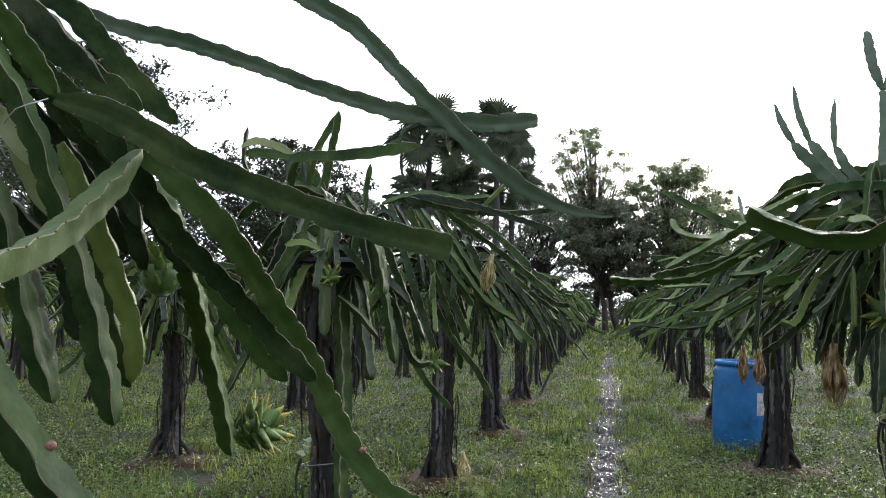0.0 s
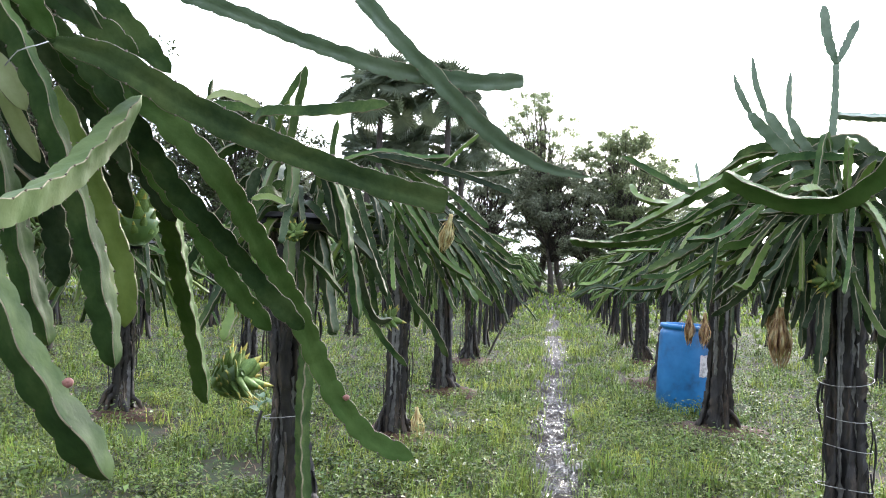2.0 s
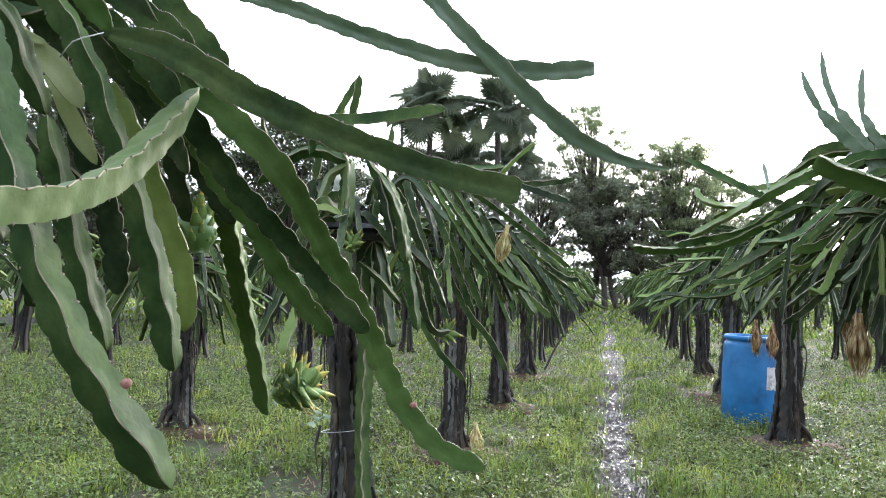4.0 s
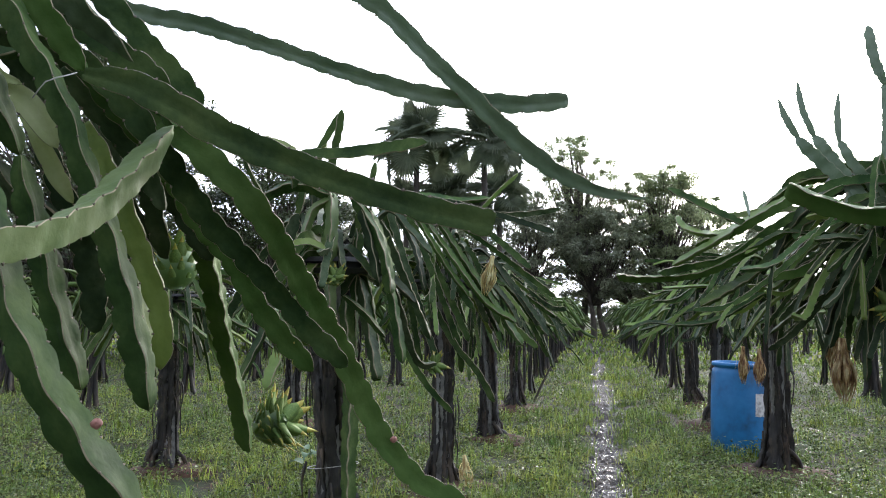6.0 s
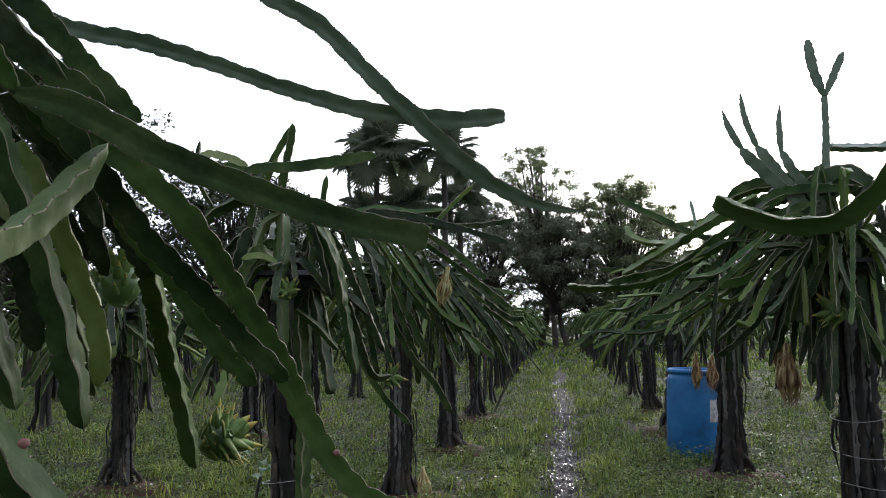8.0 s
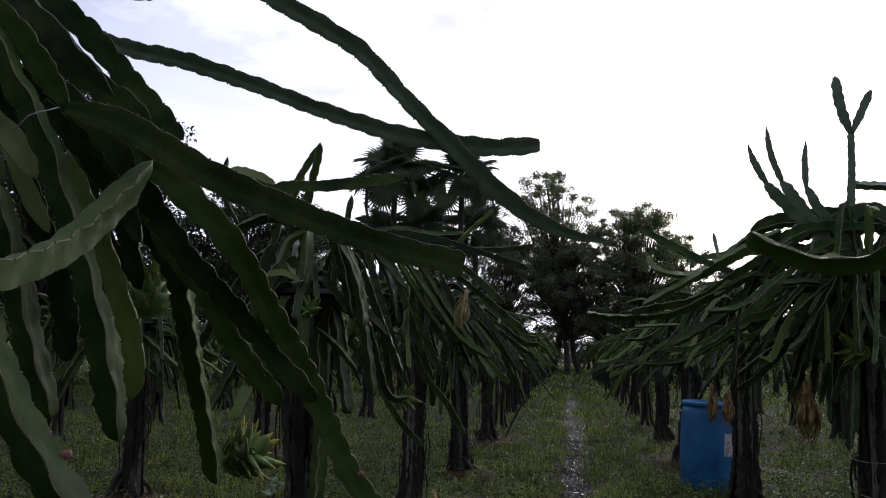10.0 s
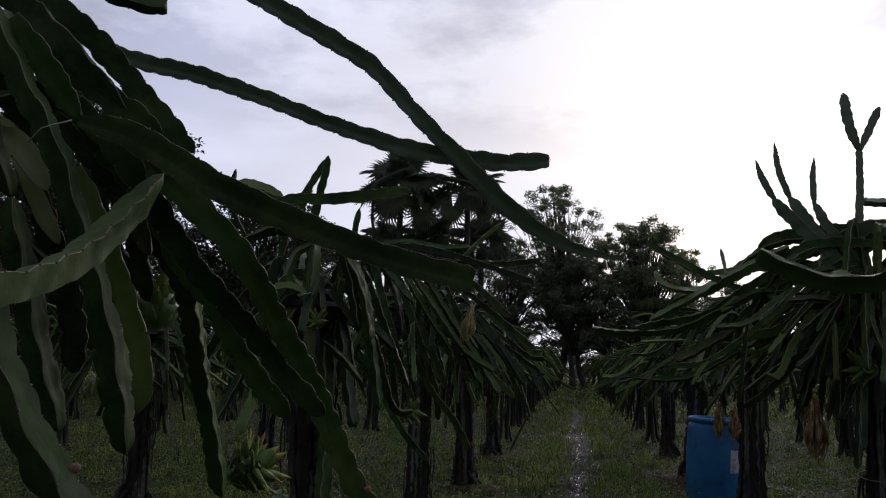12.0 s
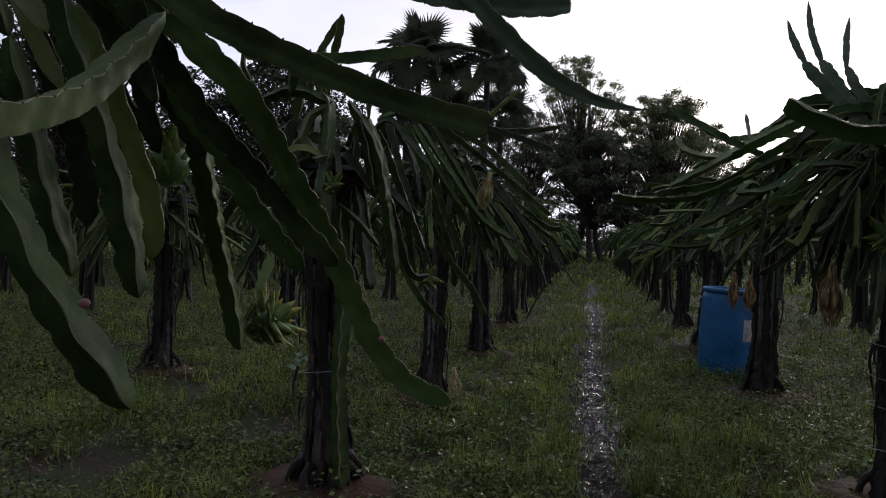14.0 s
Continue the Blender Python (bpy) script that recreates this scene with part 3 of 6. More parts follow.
def build_grass():
    rg = np.random.RandomState(11)
    x, y = scatter(rg, 380000, -11, 6, 2.2, 30, 0.85)
    x = x * np.clip(y / 14, 0.42, 1.4)
    u = np.abs(x - path_x(y))
    edge = (0.05 + 0.20 * rg.rand(len(x))) * (1 - 0.8 * gaps(x, y) * (y > 5))
    keep = (rg.rand(len(x)) < (0.12 + 0.45 * patchiness(x, y) + 0.75 * verge(x, y)) * (0.06 + 1.5 * tussock(x, y))) & (u > edge)
    x, y = x[keep], y[keep]
    ok = clear_of(rg, x, y, 0.24, 0.40)
    x, y = x[ok], y[ok]
    # round and behind the camera
    u, v = rg.uniform(-5, 5, 60000), rg.uniform(-4, 2.6, 60000)
    keep = (np.abs(u - path_x(v)) > 0.05 + 0.2 * rg.rand(len(u))) & ((np.abs(u) > 2.2 * np.clip(v / 2.2, 0.1, 1)) | (v < 2.15)) & (rg.rand(len(u)) < 0.35 + clumps_at(v, u))
    x, y = np.concatenate([x, u[keep]]), np.concatenate([y, v[keep]])
    h = (0.035 + 0.14 * rg.rand(len(x)) ** 1.5) * (0.6 + 0.5 * patchiness(y, x)) * (0.25 + 1.35 * tussock(x, y) ** 1.4)
    blades("grass", rg, x, y, h, np.where(y < 2.2, 0.0042, 0.0020 + 0.00028 * y), GRASS, "ragged green grass between the cactus rows")
    # low leafy weeds, thickest away from the path
    x, y = scatter(rg, 52000, -11, 6, 2.2, 26, 0.8)
    x = x * np.clip(y / 14, 0.42, 1.4)
    thick = 0.8 * np.exp(-((x - 1.15) ** 2 + ((y - 7.9) / 1.4) ** 2) / 0.7)
    keep = (rg.rand(len(x)) < thick + (1.25 - 0.85 * verge(x, y)) * (1.2 - 0.95 * patchiness(x, y)) * (0.03 + 1.5 * tussock(y, x) ** 1.5)) & (np.abs(x - path_x(y)) > 0.22)
    keep &= clear_of(rg, x, y, 0.22, 0.36)
    x, y = x[keep], y[keep]
    k = 9
    X, Y = np.repeat(x, k), np.repeat(y, k)
    hh = np.repeat((0.03 + 0.12 * rg.rand(len(x)) ** 1.6) * (0.3 + 1.4 * tussock(y, x)), k)
    C = np.stack([X + rg.randn(len(X)) * 0.045, Y + rg.randn(len(X)) * 0.045, ground_z(X, Y) + hh * rg.uniform(0.3, 1.1, len(X))], -1)
    leaves("weeds", rg, C, 0.034, WEED, "low broad-leaved weeds among the grass", "weeds", flat=0.4)
    # broad-leaved plants here and there
    x, y = scatter(rg, 260, -11, 6, 2.2, 18, 0.8)
    x = x * np.clip(y / 14, 0.42, 1.4)
    keep = (np.abs(x - path_x(y)) > 0.45)
    X, Y = np.repeat(x[keep], 9), np.repeat(y[keep], 9)
    C = np.stack([X + rg.randn(len(X)) * 0.06, Y + rg.randn(len(X)) * 0.06, ground_z(X, Y) + rg.uniform(0.05, 0.20, len(X))], -1)
    leaves("broad_weeds", rg, C, 0.055, WEED, "broad-leaved weeds standing above the grass", "weeds", flat=0.35)
    # taller tufts standing out of the sward
    x, y = scatter(rg, 1500, -11, 6, 2.4, 24, 0.8)
    x = x * np.clip(y / 14, 0.42, 1.4)
    keep = (np.abs(x - path_x(y)) > 0.28) & (rg.rand(len(x)) < 0.15 + 0.9 * clumps_at(x, y)) & clear_of(rg, x, y, 0.25, 0.3)
    X, Y = np.repeat(x[keep], 30), np.repeat(y[keep], 30)
    X, Y = X + rg.randn(len(X)) * 0.045, Y + rg.randn(len(X)) * 0.045
    blades("grass_tufts", rg, X, Y, rg.uniform(0.07, 0.20, len(X)), 0.0026 + 0.00025 * Y, GRASS, "taller tufts of bright green grass")
    # dead blades and litter, thick round the posts
    x, y = scatter(rg, 30000, -11, 6, 2.2, 22, 0.8)
    x = x * np.clip(y / 14, 0.42, 1.4)
    ring = np.full(len(x), 9.0)
    for px, py in BARE:
        ring = np.minimum(ring, np.hypot(x - px, y - py))
    keep = (rg.rand(len(x)) < 0.22 + 0.8 * np.exp(-(ring / 0.5) ** 2)) & (np.abs(x - path_x(y)) > 0.15)
    x, y = x[keep], y[keep]
    h = rg.uniform(0.02, 0.09, len(x))
    blades("dry_litter", rg, x, y, h, 0.0026 + 0.00025 * y, STRAW, "dead brown grass blades and litter on the soil", 1.2)
    # far grass: coarser
    x, y = rg.uniform(-34, 26, 26000), 26 * (95 / 26) ** rg.rand(26000)
    blades("far_grass", rg, x, y, rg.uniform(0.1, 0.25, len(x)), 0.018 + 0.0006 * y, GRASS, "distant rough grass under the far rows")


build_ground()
build_grass()


# ---------------------------------------------------------------- trees
def tree(loc, height, crown_w, crown_z, seed, leaf_mat, label, count=15000, leaf=0.28, trunk_r=0.22, clumps=70, lean=0.0, stems=1):
    """A broadleaf tree: tapered trunk, forking limbs and a crown of leaf clumps on the limb ends."""
    rg = np.random.RandomState(seed)
    root = tagged(new("tree"), label, "tree", "trees behind the plantation")
    root.location = (*loc, float(ground_z(*loc)))
    wood = Heap()
    cz, ch = crown_z, height - crown_z
    tops = []
    for s in range(stems):
        off = rg.randn(2) * (0.0 if stems == 1 else 0.7)
        top = np.array([lean + off[0] * 1.5, off[1] * 1.5, cz + ch * 0.55])
        mid = np.array([off[0] + rg.randn() * 0.25, off[1], cz * 0.6])
        V, F = tube_arrays([(off[0], off[1], -0.2), tuple(mid), tuple((mid + top) / 2 + rg.randn(3) * 0.2), tuple(top)], [trunk_r * 1.4, trunk_r, trunk_r * 0.7, trunk_r * 0.25], 8, 0.6)
        wood.add(V, F)
        tops.append((mid, top))
    ends = []
    for c in range(clumps):
        mid, top = tops[c % stems]
        th, q = rg.rand() * 6.283, rg.rand() ** 0.6
        zz = rg.rand()
        wid = crown_w * 0.5 * math.sqrt(max(0.10, 1 - ((zz - 0.42) / 0.60) ** 2)) * rg.uniform(0.75, 1.15)
        e = np.array([lean * zz + math.cos(th) * wid * q, math.sin(th) * wid * q, cz + ch * zz * rg.uniform(0.9, 1.0)])
        k = rg.uniform(0.25, 0.85)
        start = mid + (top - mid) * min(0.95, max(0.05, zz * 0.75 * k + 0.1))
        V, F = tube_arrays([tuple(start), tuple((start + e) / 2 + rg.randn(3) * 0.25 + np.array([0, 0, 0.2])), tuple(e)], [trunk_r * 0.3, trunk_r * 0.16, trunk_r * 0.05], 4, 1.4)
        wood.add(V, F)
        ends.append(e)
    part("trunk", wood.mesh("tree_trunk"), TREE_BARK, root)
    ends = np.array(ends)
    pick = rg.randint(0, clumps, count)
    sz = rg.uniform(0.30, 0.70, clumps)[pick][:, None] * crown_w / 8.0 * (110 / clumps) ** 0.25
    d = rg.randn(count, 3)
    d /= np.linalg.norm(d, axis=1)[:, None]
    C = ends[pick] + d * sz * (rg.rand(count, 1) ** 0.45) * np.array([1.1, 1.1, 0.75])
    leaves("crown", rg, C, leaf, leaf_mat, "", "", flat=0.6, parent=root)
    return root


def fan_leaf_mesh(name, rg, R=1.0, bend=40):
    """A stiff fan-shaped palm leaf: a pleated blade with split tips, bent down from its petiole."""
    h = Heap()
    V, F = tube_arrays([(0, 0, 0), (0, 0.6, 0.05), (0, 1.1, 0.02)], [0.045, 0.03, 0.02], 5, 0.3)
    h.add(V, F)
    n = 34
    cb, sb = math.cos(radians(bend)), math.sin(radians(bend))
    for k in range(n):
        a = radians(-155 + 310 * k / (n - 1))
        da = radians(310 / (n - 1)) * 0.5
        L = R * (0.93 + 0.14 * rg.rand()) * (0.84 + 0.16 * math.cos(a * 0.55))
        droop = -0.06 - 0.14 * rg.rand()

        def at(ang, rad, z):
            y, x = math.cos(ang) * rad, math.sin(ang) * rad
            z += 0.10 * abs(x)
            return (x, 1.1 + y * cb + z * sb, 0.02 - y * sb + z * cb)
        V = [at(a, -0.02, 0), at(a - da * 1.04, R * 0.56, 0), at(a, L * 0.66, 0.05), at(a + da * 1.04, R * 0.56, 0), at(a + rg.uniform(-0.05, 0.05), L * 1.03, droop)]
        h.add(V, [(0, 1, 2), (0, 2, 3), (1, 4, 2), (2, 4, 3)])
    return h.mesh(name, smooth=False)


FAN = [fan_leaf_mesh("fan_leaf", np.random.RandomState(s), 1.0, b) for s, b in enumerate((8, 24, 40, 60))]


def palm(loc, height, seed, label, size=1.0, lean=(0, 0), fronds=23):
    """A fan palm: ringed trunk, round head of fan leaves, dead leaves hanging."""
    rg = np.random.RandomState(seed)
    root = tagged(new("palm_tree"), label, "palm tree", "fan palms behind the plantation")
    root.location = (*loc, float(ground_z(*loc)))
    h = Heap()
    top = (lean[0], lean[1], height - 1.2 * size)
    V, F = tube_arrays([(0, 0, -0.2), (lean[0] * 0.3, lean[1] * 0.3, height * 0.5), top], [0.30, 0.17, 0.14], 10, 0.22)
    V = V + rg.randn(len(V), 1) * 0.008
    h.add(V, F)
    part("trunk", h.mesh("palm_trunk"), TREE_BARK, root)
    for k in range(fronds):
        u = (k + 0.5) / fronds
        el = radians(80 - 112 * u + rg.uniform(-9, 9))
        az = k * 137.5 + rg.uniform(-18, 18)
        f = part("fan_leaf", FAN[min(3, int(u * 3.2 + rg.rand()))], PALM_LEAF, root)
        f.matrix_basis = Matrix.Translation(top) @ pose(0, 0, 0, 0, 0, az) @ pose(0, 0, 0, math.degrees(el), 0, 0) @ pose(0, 0, 0, 0, rg.uniform(-40, 40), 0) @ Matrix.Scale(size * rg.uniform(0.88, 1.12), 4)
    return root


palm((-8.6, 44.0), 11.7, 1, "tall fan palm with a round dark-green head", 1.32, fronds=20)
palm((-5.1, 44.5), 11.5, 2, "tall fan palm with stiff fan leaves", 1.22, fronds=19)
palm((-7.2, 47.0), 9.0, 3, "shorter fan palm between taller ones", 1.15, fronds=18)
palm((-4.6, 47.5), 9.0, 5, "short fan palm among taller ones", 1.05, fronds=18)
palm((-9.8, 47.0), 8.6, 6, "short fan palm with leaves hanging low", 1.05, fronds=18)
tree((-12.3, 33), 8.0, 9.0, 1.0, 17, SHADED_LEAF, "dark broadleaf tree beyond the cactus rows", count=36000, leaf=0.17, clumps=260)
tree((-0.5, 60), 14.2, 7.2, 4.5, 5, TREE_LEAF, "tall airy broadleaf tree with sky showing through", count=26000, leaf=0.17, clumps=300)
tree((5.3, 60), 11.7, 9.0, 1.5, 6, TREE_LEAF, "rounded dense green broadleaf tree", count=46000, leaf=0.19, clumps=420)
tree((9.6, 70), 10.8, 6.0, 2.5, 7, TREE_LEAF, "thin-crowned broadleaf tree behind the plantation", count=15000, leaf=0.20, clumps=180)
tree((1.4, 57), 8.6, 7.5, 2.6, 8, DARK_LEAF, "dark shaded tree at the end of the path", count=24000, leaf=0.19, stems=3, trunk_r=0.16, clumps=260)
tree((-3.4, 57), 9.8, 8.0, 1.5, 9, DARK_LEAF, "dark shaded tree beside the palms", count=24000, leaf=0.20, stems=2, trunk_r=0.18, clumps=220)
tree((-8.5, 56), 9.2, 9.0, 1.2, 10, DARK_LEAF, "dark broadleaf tree behind the palms", count=24000, leaf=0.24, clumps=190)
tree((13.5, 66), 8.0, 8.0, 1.5, 12, DARK_LEAF, "low dark broadleaf tree at the field edge", count=13000, leaf=0.25, clumps=150)
tree((-16, 52), 9.0, 9.0, 2.0, 13, DARK_LEAF, "dark broadleaf tree along the field edge", count=13000, leaf=0.25, clumps=150)
tree((-16.3, 26), 10.2, 9.5, 1.2, 14, SHADED_LEAF, "large dark broadleaf tree beyond the rows", count=36000, leaf=0.16, clumps=260)
tree((-24, 34), 10.0, 10.0, 2.0, 15, DARK_LEAF, "dark spreading broadleaf tree at the field side", count=9000, leaf=0.3, clumps=90)
tree((20, 62), 8.5, 9.0, 1.5, 16, DARK_LEAF, "dark broadleaf tree at the far field edge", count=9000, leaf=0.25, clumps=150)
# undergrowth that closes the field's far edge
for k in range(15):
    rx = -42 + 6.3 * k
    tree((rx, 70 + 3 * math.sin(k * 2.1)), 5.2 + 1.6 * math.sin(k * 1.7), 8.5, 0.6, 30 + k, DARK_LEAF if k % 3 else TREE_LEAF, "low bushy thicket closing the field edge", count=4500, leaf=0.30, clumps=60, stems=3, trunk_r=0.09)


# ---------------------------------------------------------------- cactus plants on posts
def random_stem_points(rg, kind="arch", reach=1.0, side=None, stray=0.45, low=0.12, drop=0.75):
    """The way of one stem from the head of a post, in the plant's own axes. side: the heading that most stems take."""
    az = rg.rand() * 6.283 if side is None or rg.rand() < stray else side + rg.randn() * 0.7
    z0 = rg.uniform(1.50, 1.88)
    r0 = rg.uniform(0.02, 0.16)
    turn, wob = rg.uniform(-0.30, 0.30), 0.006

    def at(r, z, k):
        return (math.cos(az + turn * k) * r + rg.randn() * wob, math.sin(az + turn * k) * r + rg.randn() * wob, z + rg.randn() * wob)
    if kind == "arch":
        out, up = rg.uniform(0.28, 0.85) * reach, rg.uniform(-0.03, 0.14)
        fall = drop * rg.uniform(0.5, 1.05) * (1.35 if rg.rand() < low else 0.9)
        top, end = z0 + up, z0 - fall
        crest, bow = r0 + out * rg.uniform(0.18, 0.40), rg.uniform(-0.01, 0.05)
        return [at(r0, z0 - 0.06, 0), at(crest, top, 0.2), at((crest + r0 + out) / 2, (top + end) / 2 + bow, 0.6), at(r0 + out, end, 1)]
    if kind == "skirt":
        # long sweeping stems whose tips level out
        out, fall = rg.uniform(0.6, 1.12) * reach, drop * rg.uniform(0.55, 1.15)
        return [at(r0, z0 - 0.02, 0), at(r0 + out * 0.28, z0 + rg.uniform(0.0, 0.09), 0.1), at(r0 + out * 0.62, z0 - fall * 0.42, 0.4), at(r0 + out * 0.88, z0 - fall * 0.88, 0.8), at(r0 + out * 1.08, z0 - fall + rg.uniform(-0.06, 0.06), 1)]
    if kind == "hang":
        out = rg.uniform(0.06, 0.42)
        end = z0 - rg.uniform(0.35, 1.05 if rg.rand() < low else 0.7)
        return [at(r0, z0 - 0.04, 0), at(r0 + out * 0.5, z0 + 0.05, 0.2), at(r0 + out * 0.85, z0 - 0.18, 0.6), at(r0 + out * 1.15, end, 1)]
    if kind == "flat":
        out = rg.uniform(0.35, 0.85) * reach
        rise = rg.uniform(-0.38, 0.20)
        return [at(r0, z0, 0), at(r0 + out * 0.45, z0 + 0.06 + rise * 0.4, 0.3), at(r0 + out, z0 + rise, 1)]
    h = rg.uniform(0.18, 0.42)
    return [at(r0, z0, 0), at(r0 + 0.05, z0 + h * 0.5, 0.2), at(r0 + 0.11, z0 + h, 0.5)]


def side_shoot(rg, pts):
    """A shoot that leaves another stem near its end at an angle."""
    P = np.array(pts)
    k = rg.randint(1, len(P))
    a = P[k] if k < len(P) - 1 or rg.rand() < 0.5 else (P[k] + P[k - 1]) / 2
    d = P[k] - P[k - 1]
    d /= np.linalg.norm(d) + 1e-6
    d = d * 0.9 + rg.randn(3) * np.array([0.38, 0.38, 0.28]) - np.array([0, 0, 0.15])
    d /= np.linalg.norm(d)
    L = rg.uniform(0.16, 0.42)
    return [tuple(a), tuple(a + d * L * 0.5 + np.array([0, 0, 0.01])), tuple(a + d * L - np.array([0, 0, 0.06 * rg.rand()]))]


KINDS, SHARE = ["arch", "hang", "flat", "up", "skirt"], [0.44, 0.22, 0.16, 0.04, 0.14]


def trunk_mesh(rg, level=1):
    """Old woody stems that climb the post, bundled, ragged and flared into roots at the foot."""
    h = Heap()
    k = 8 if level else 6
    lean, phase = rg.uniform(-0.03, 0.03, 2), rg.rand() * 6.283
    for i in range(k):
        a = i * 6.283 / k + rg.uniform(-0.35, 0.35)
        w = rg.uniform(-0.5, 0.5)
        top = rg.uniform(1.2, 1.85)
        pts = []
        for f, r in ((-0.04, rg.uniform(0.13, 0.24)), (0.05, rg.uniform(0.10, 0.16)), (0.16, rg.uniform(0.070, 0.105)), (0.35, rg.uniform(0.060, 0.085)), (0.55, rg.uniform(0.055, 0.090)), (0.8, rg.uniform(0.055, 0.095)), (1.0, rg.uniform(0.05, 0.10))):
            z = f * top
            sway = math.sin(z * 2.6 + phase)
            pts.append((math.cos(a + w * z) * r + lean[0] * sway, math.sin(a + w * z) * r + lean[1] * sway, z))
        V, F, _ = stem_mesh("t", pts, r=rg.uniform(0.026, 0.052), step=0.035 if level else 0.2, level=0, roll=a + rg.uniform(-0.5, 0.5), neck=False, depth=0.22, scal=0.30, lobe=rg.uniform(0.07, 0.13), twist=rg.uniform(-0.8, 0.8), seed=rg.randint(999))
        if level:
            V = V + rg.randn(len(V), 3) * 0.0045
        h.add(V, F)
    if level:
        # stilt-like roots and buttresses
        for i in range(8):
            a, z, r1 = rg.rand() * 6.283, rg.uniform(0.10, 0.30), rg.uniform(0.14, 0.27)
            V, F = tube_arrays([(math.cos(a) * 0.08, math.sin(a) * 0.08, z), (math.cos(a) * (0.08 + r1) / 2, math.sin(a) * (0.08 + r1) / 2, z * 0.72), (math.cos(a + 0.2) * r1 * 0.85, math.sin(a + 0.2) * r1 * 0.85, z * 0.25), (math.cos(a + 0.2) * r1, math.sin(a + 0.2) * r1, -0.05)], [0.026, 0.022, 0.018, 0.014], 6, 0.04)
            h.add(V + rg.randn(len(V), 3) * 0.004, F)
        # dry shreds and thin aerial roots
        for i in range(22):
            a, z, q = rg.rand() * 6.283, rg.uniform(0.25, 1.6), rg.uniform(0.11, 0.15)
            V, F = tube_arrays([(math.cos(a) * q, math.sin(a) * q, z), (math.cos(a + 0.1) * (q + rg.uniform(0.0, 0.03)), math.sin(a + 0.1) * (q + 0.01), z - 0.10), (math.cos(a + rg.uniform(-0.3, 0.3)) * q, math.sin(a) * q, z - rg.uniform(0.15, 0.45))], [0.007, 0.005, 0.002], 4, 0.05)
            h.add(V + rg.randn(len(V), 3) * 0.002, F)
    return h.mesh("woody_trunk")


def post_mesh():
    bm = bmesh.new()
    bmesh.ops.create_cube(bm, size=1)
    for v in bm.verts:
        v.co = Vector((v.co.x * 0.11, v.co.y * 0.11, v.co.z * 1.95 + 0.775))
    bmesh.ops.bevel(bm, geom=bm.edges[:], offset=0.012, segments=2, affect="EDGES")
    me = bpy.data.meshes.new("post")
    bm.to_mesh(me)
    bm.free()
    return me


def tyre_mesh():
    """An old motorcycle tyre laid flat on the post's head."""
    h = Heap()
    R, sides, n = 0.24, 9, 30
    V = []
    for i in range(n):
        a = i * 2 * math.pi / n
        for j in range(sides):
            b = math.pi * (0.12 + 1.76 * j / (sides - 1))
            r = R - 0.042 * math.cos(b) * -1 * (1.0 if j not in (3, 5) else 1.06)
            V.append((math.cos(a) * r, math.sin(a) * r, 0.042 * math.sin(b)))
    F = []
    for i in range(n):
        for j in range(sides - 1):
            i2 = (i + 1) % n
            F.append((i * sides + j, i2 * sides + j, i2 * sides + j + 1, i * sides + j + 1))
    h.add(V, F)
    return h.mesh("tyre")


def mound_mesh(rg):
    V, F = [(0, 0, 0.075)], []
    n, rings = 22, 5
    for k in range(1, rings + 1):
        for i in range(n):
            a = i * 6.283 / n
            r = 0.50 * k / rings * (1 + 0.18 * math.sin(3 * a + 1) + 0.08 * rg.randn())
            V.append((math.cos(a) * r, math.sin(a) * r, 0.075 * (1 - (k / rings) ** 2) - 0.015 * (k == rings) * 3 + rg.randn() * 0.008))
    for i in range(n):
        F.append((0, 1 + i, 1 + (i + 1) % n))
    for k in range(rings - 1):
        for i in range(n):
            a, b = 1 + k * n + i, 1 + k * n + (i + 1) % n
            F.append((a, a + n, b + n, b))
    return mesh_of("soil_mound", V, F)


POST_ME, TYRE_ME = post_mesh(), tyre_mesh()
MOUND_ME = [mound_mesh(np.random.RandomState(s)) for s in range(3)]
TRUNK_ME = [trunk_mesh(np.random.RandomState(20 + s)) for s in range(4)]
TRUNK_FAR = [trunk_mesh(np.random.RandomState(30 + s), 0) for s in range(3)]

LABELS = ["climbing cactus on a post with long drooping green stems", "bushy dragon-fruit cactus spilling arching stems from a post"]


def plant_base(label, seed, mound=True):
    root = tagged(new("cactus_plant"), label, "cactus", "cactus plants in rows")
    part("post", POST_ME, POST, root, "weathered concrete post wrapped in stems")
    part("woody_trunk", TRUNK_ME[seed % 4], BARK, root, "dark woody climbing stems bundled round the post")
    part("tyre", TYRE_ME, RUBBER, root, "old black tyre on the post").location = (0, 0, 1.62)
    if mound:
        part("soil_mound", MOUND_ME[seed % 3], RED_SOIL, root, "bare reddish earth")
    return root


def stem_part(root, pts, seed, mat=None, **kw):
    V, F, idx = stem_mesh("stem", pts, seed=seed, **kw)
    me = mesh_of("stem", V, F, idx)
    k = (2, 3, 5)[kw["level"]]
    body = len(V) - 6 * int((idx == 2).sum()) // 8
    crease(me, 3 * k, k, ([1], [1, 2], [2, 3])[kw["level"]], body)
    return part("stem", me, [mat or STEM, MARGIN, AREOLE], root)


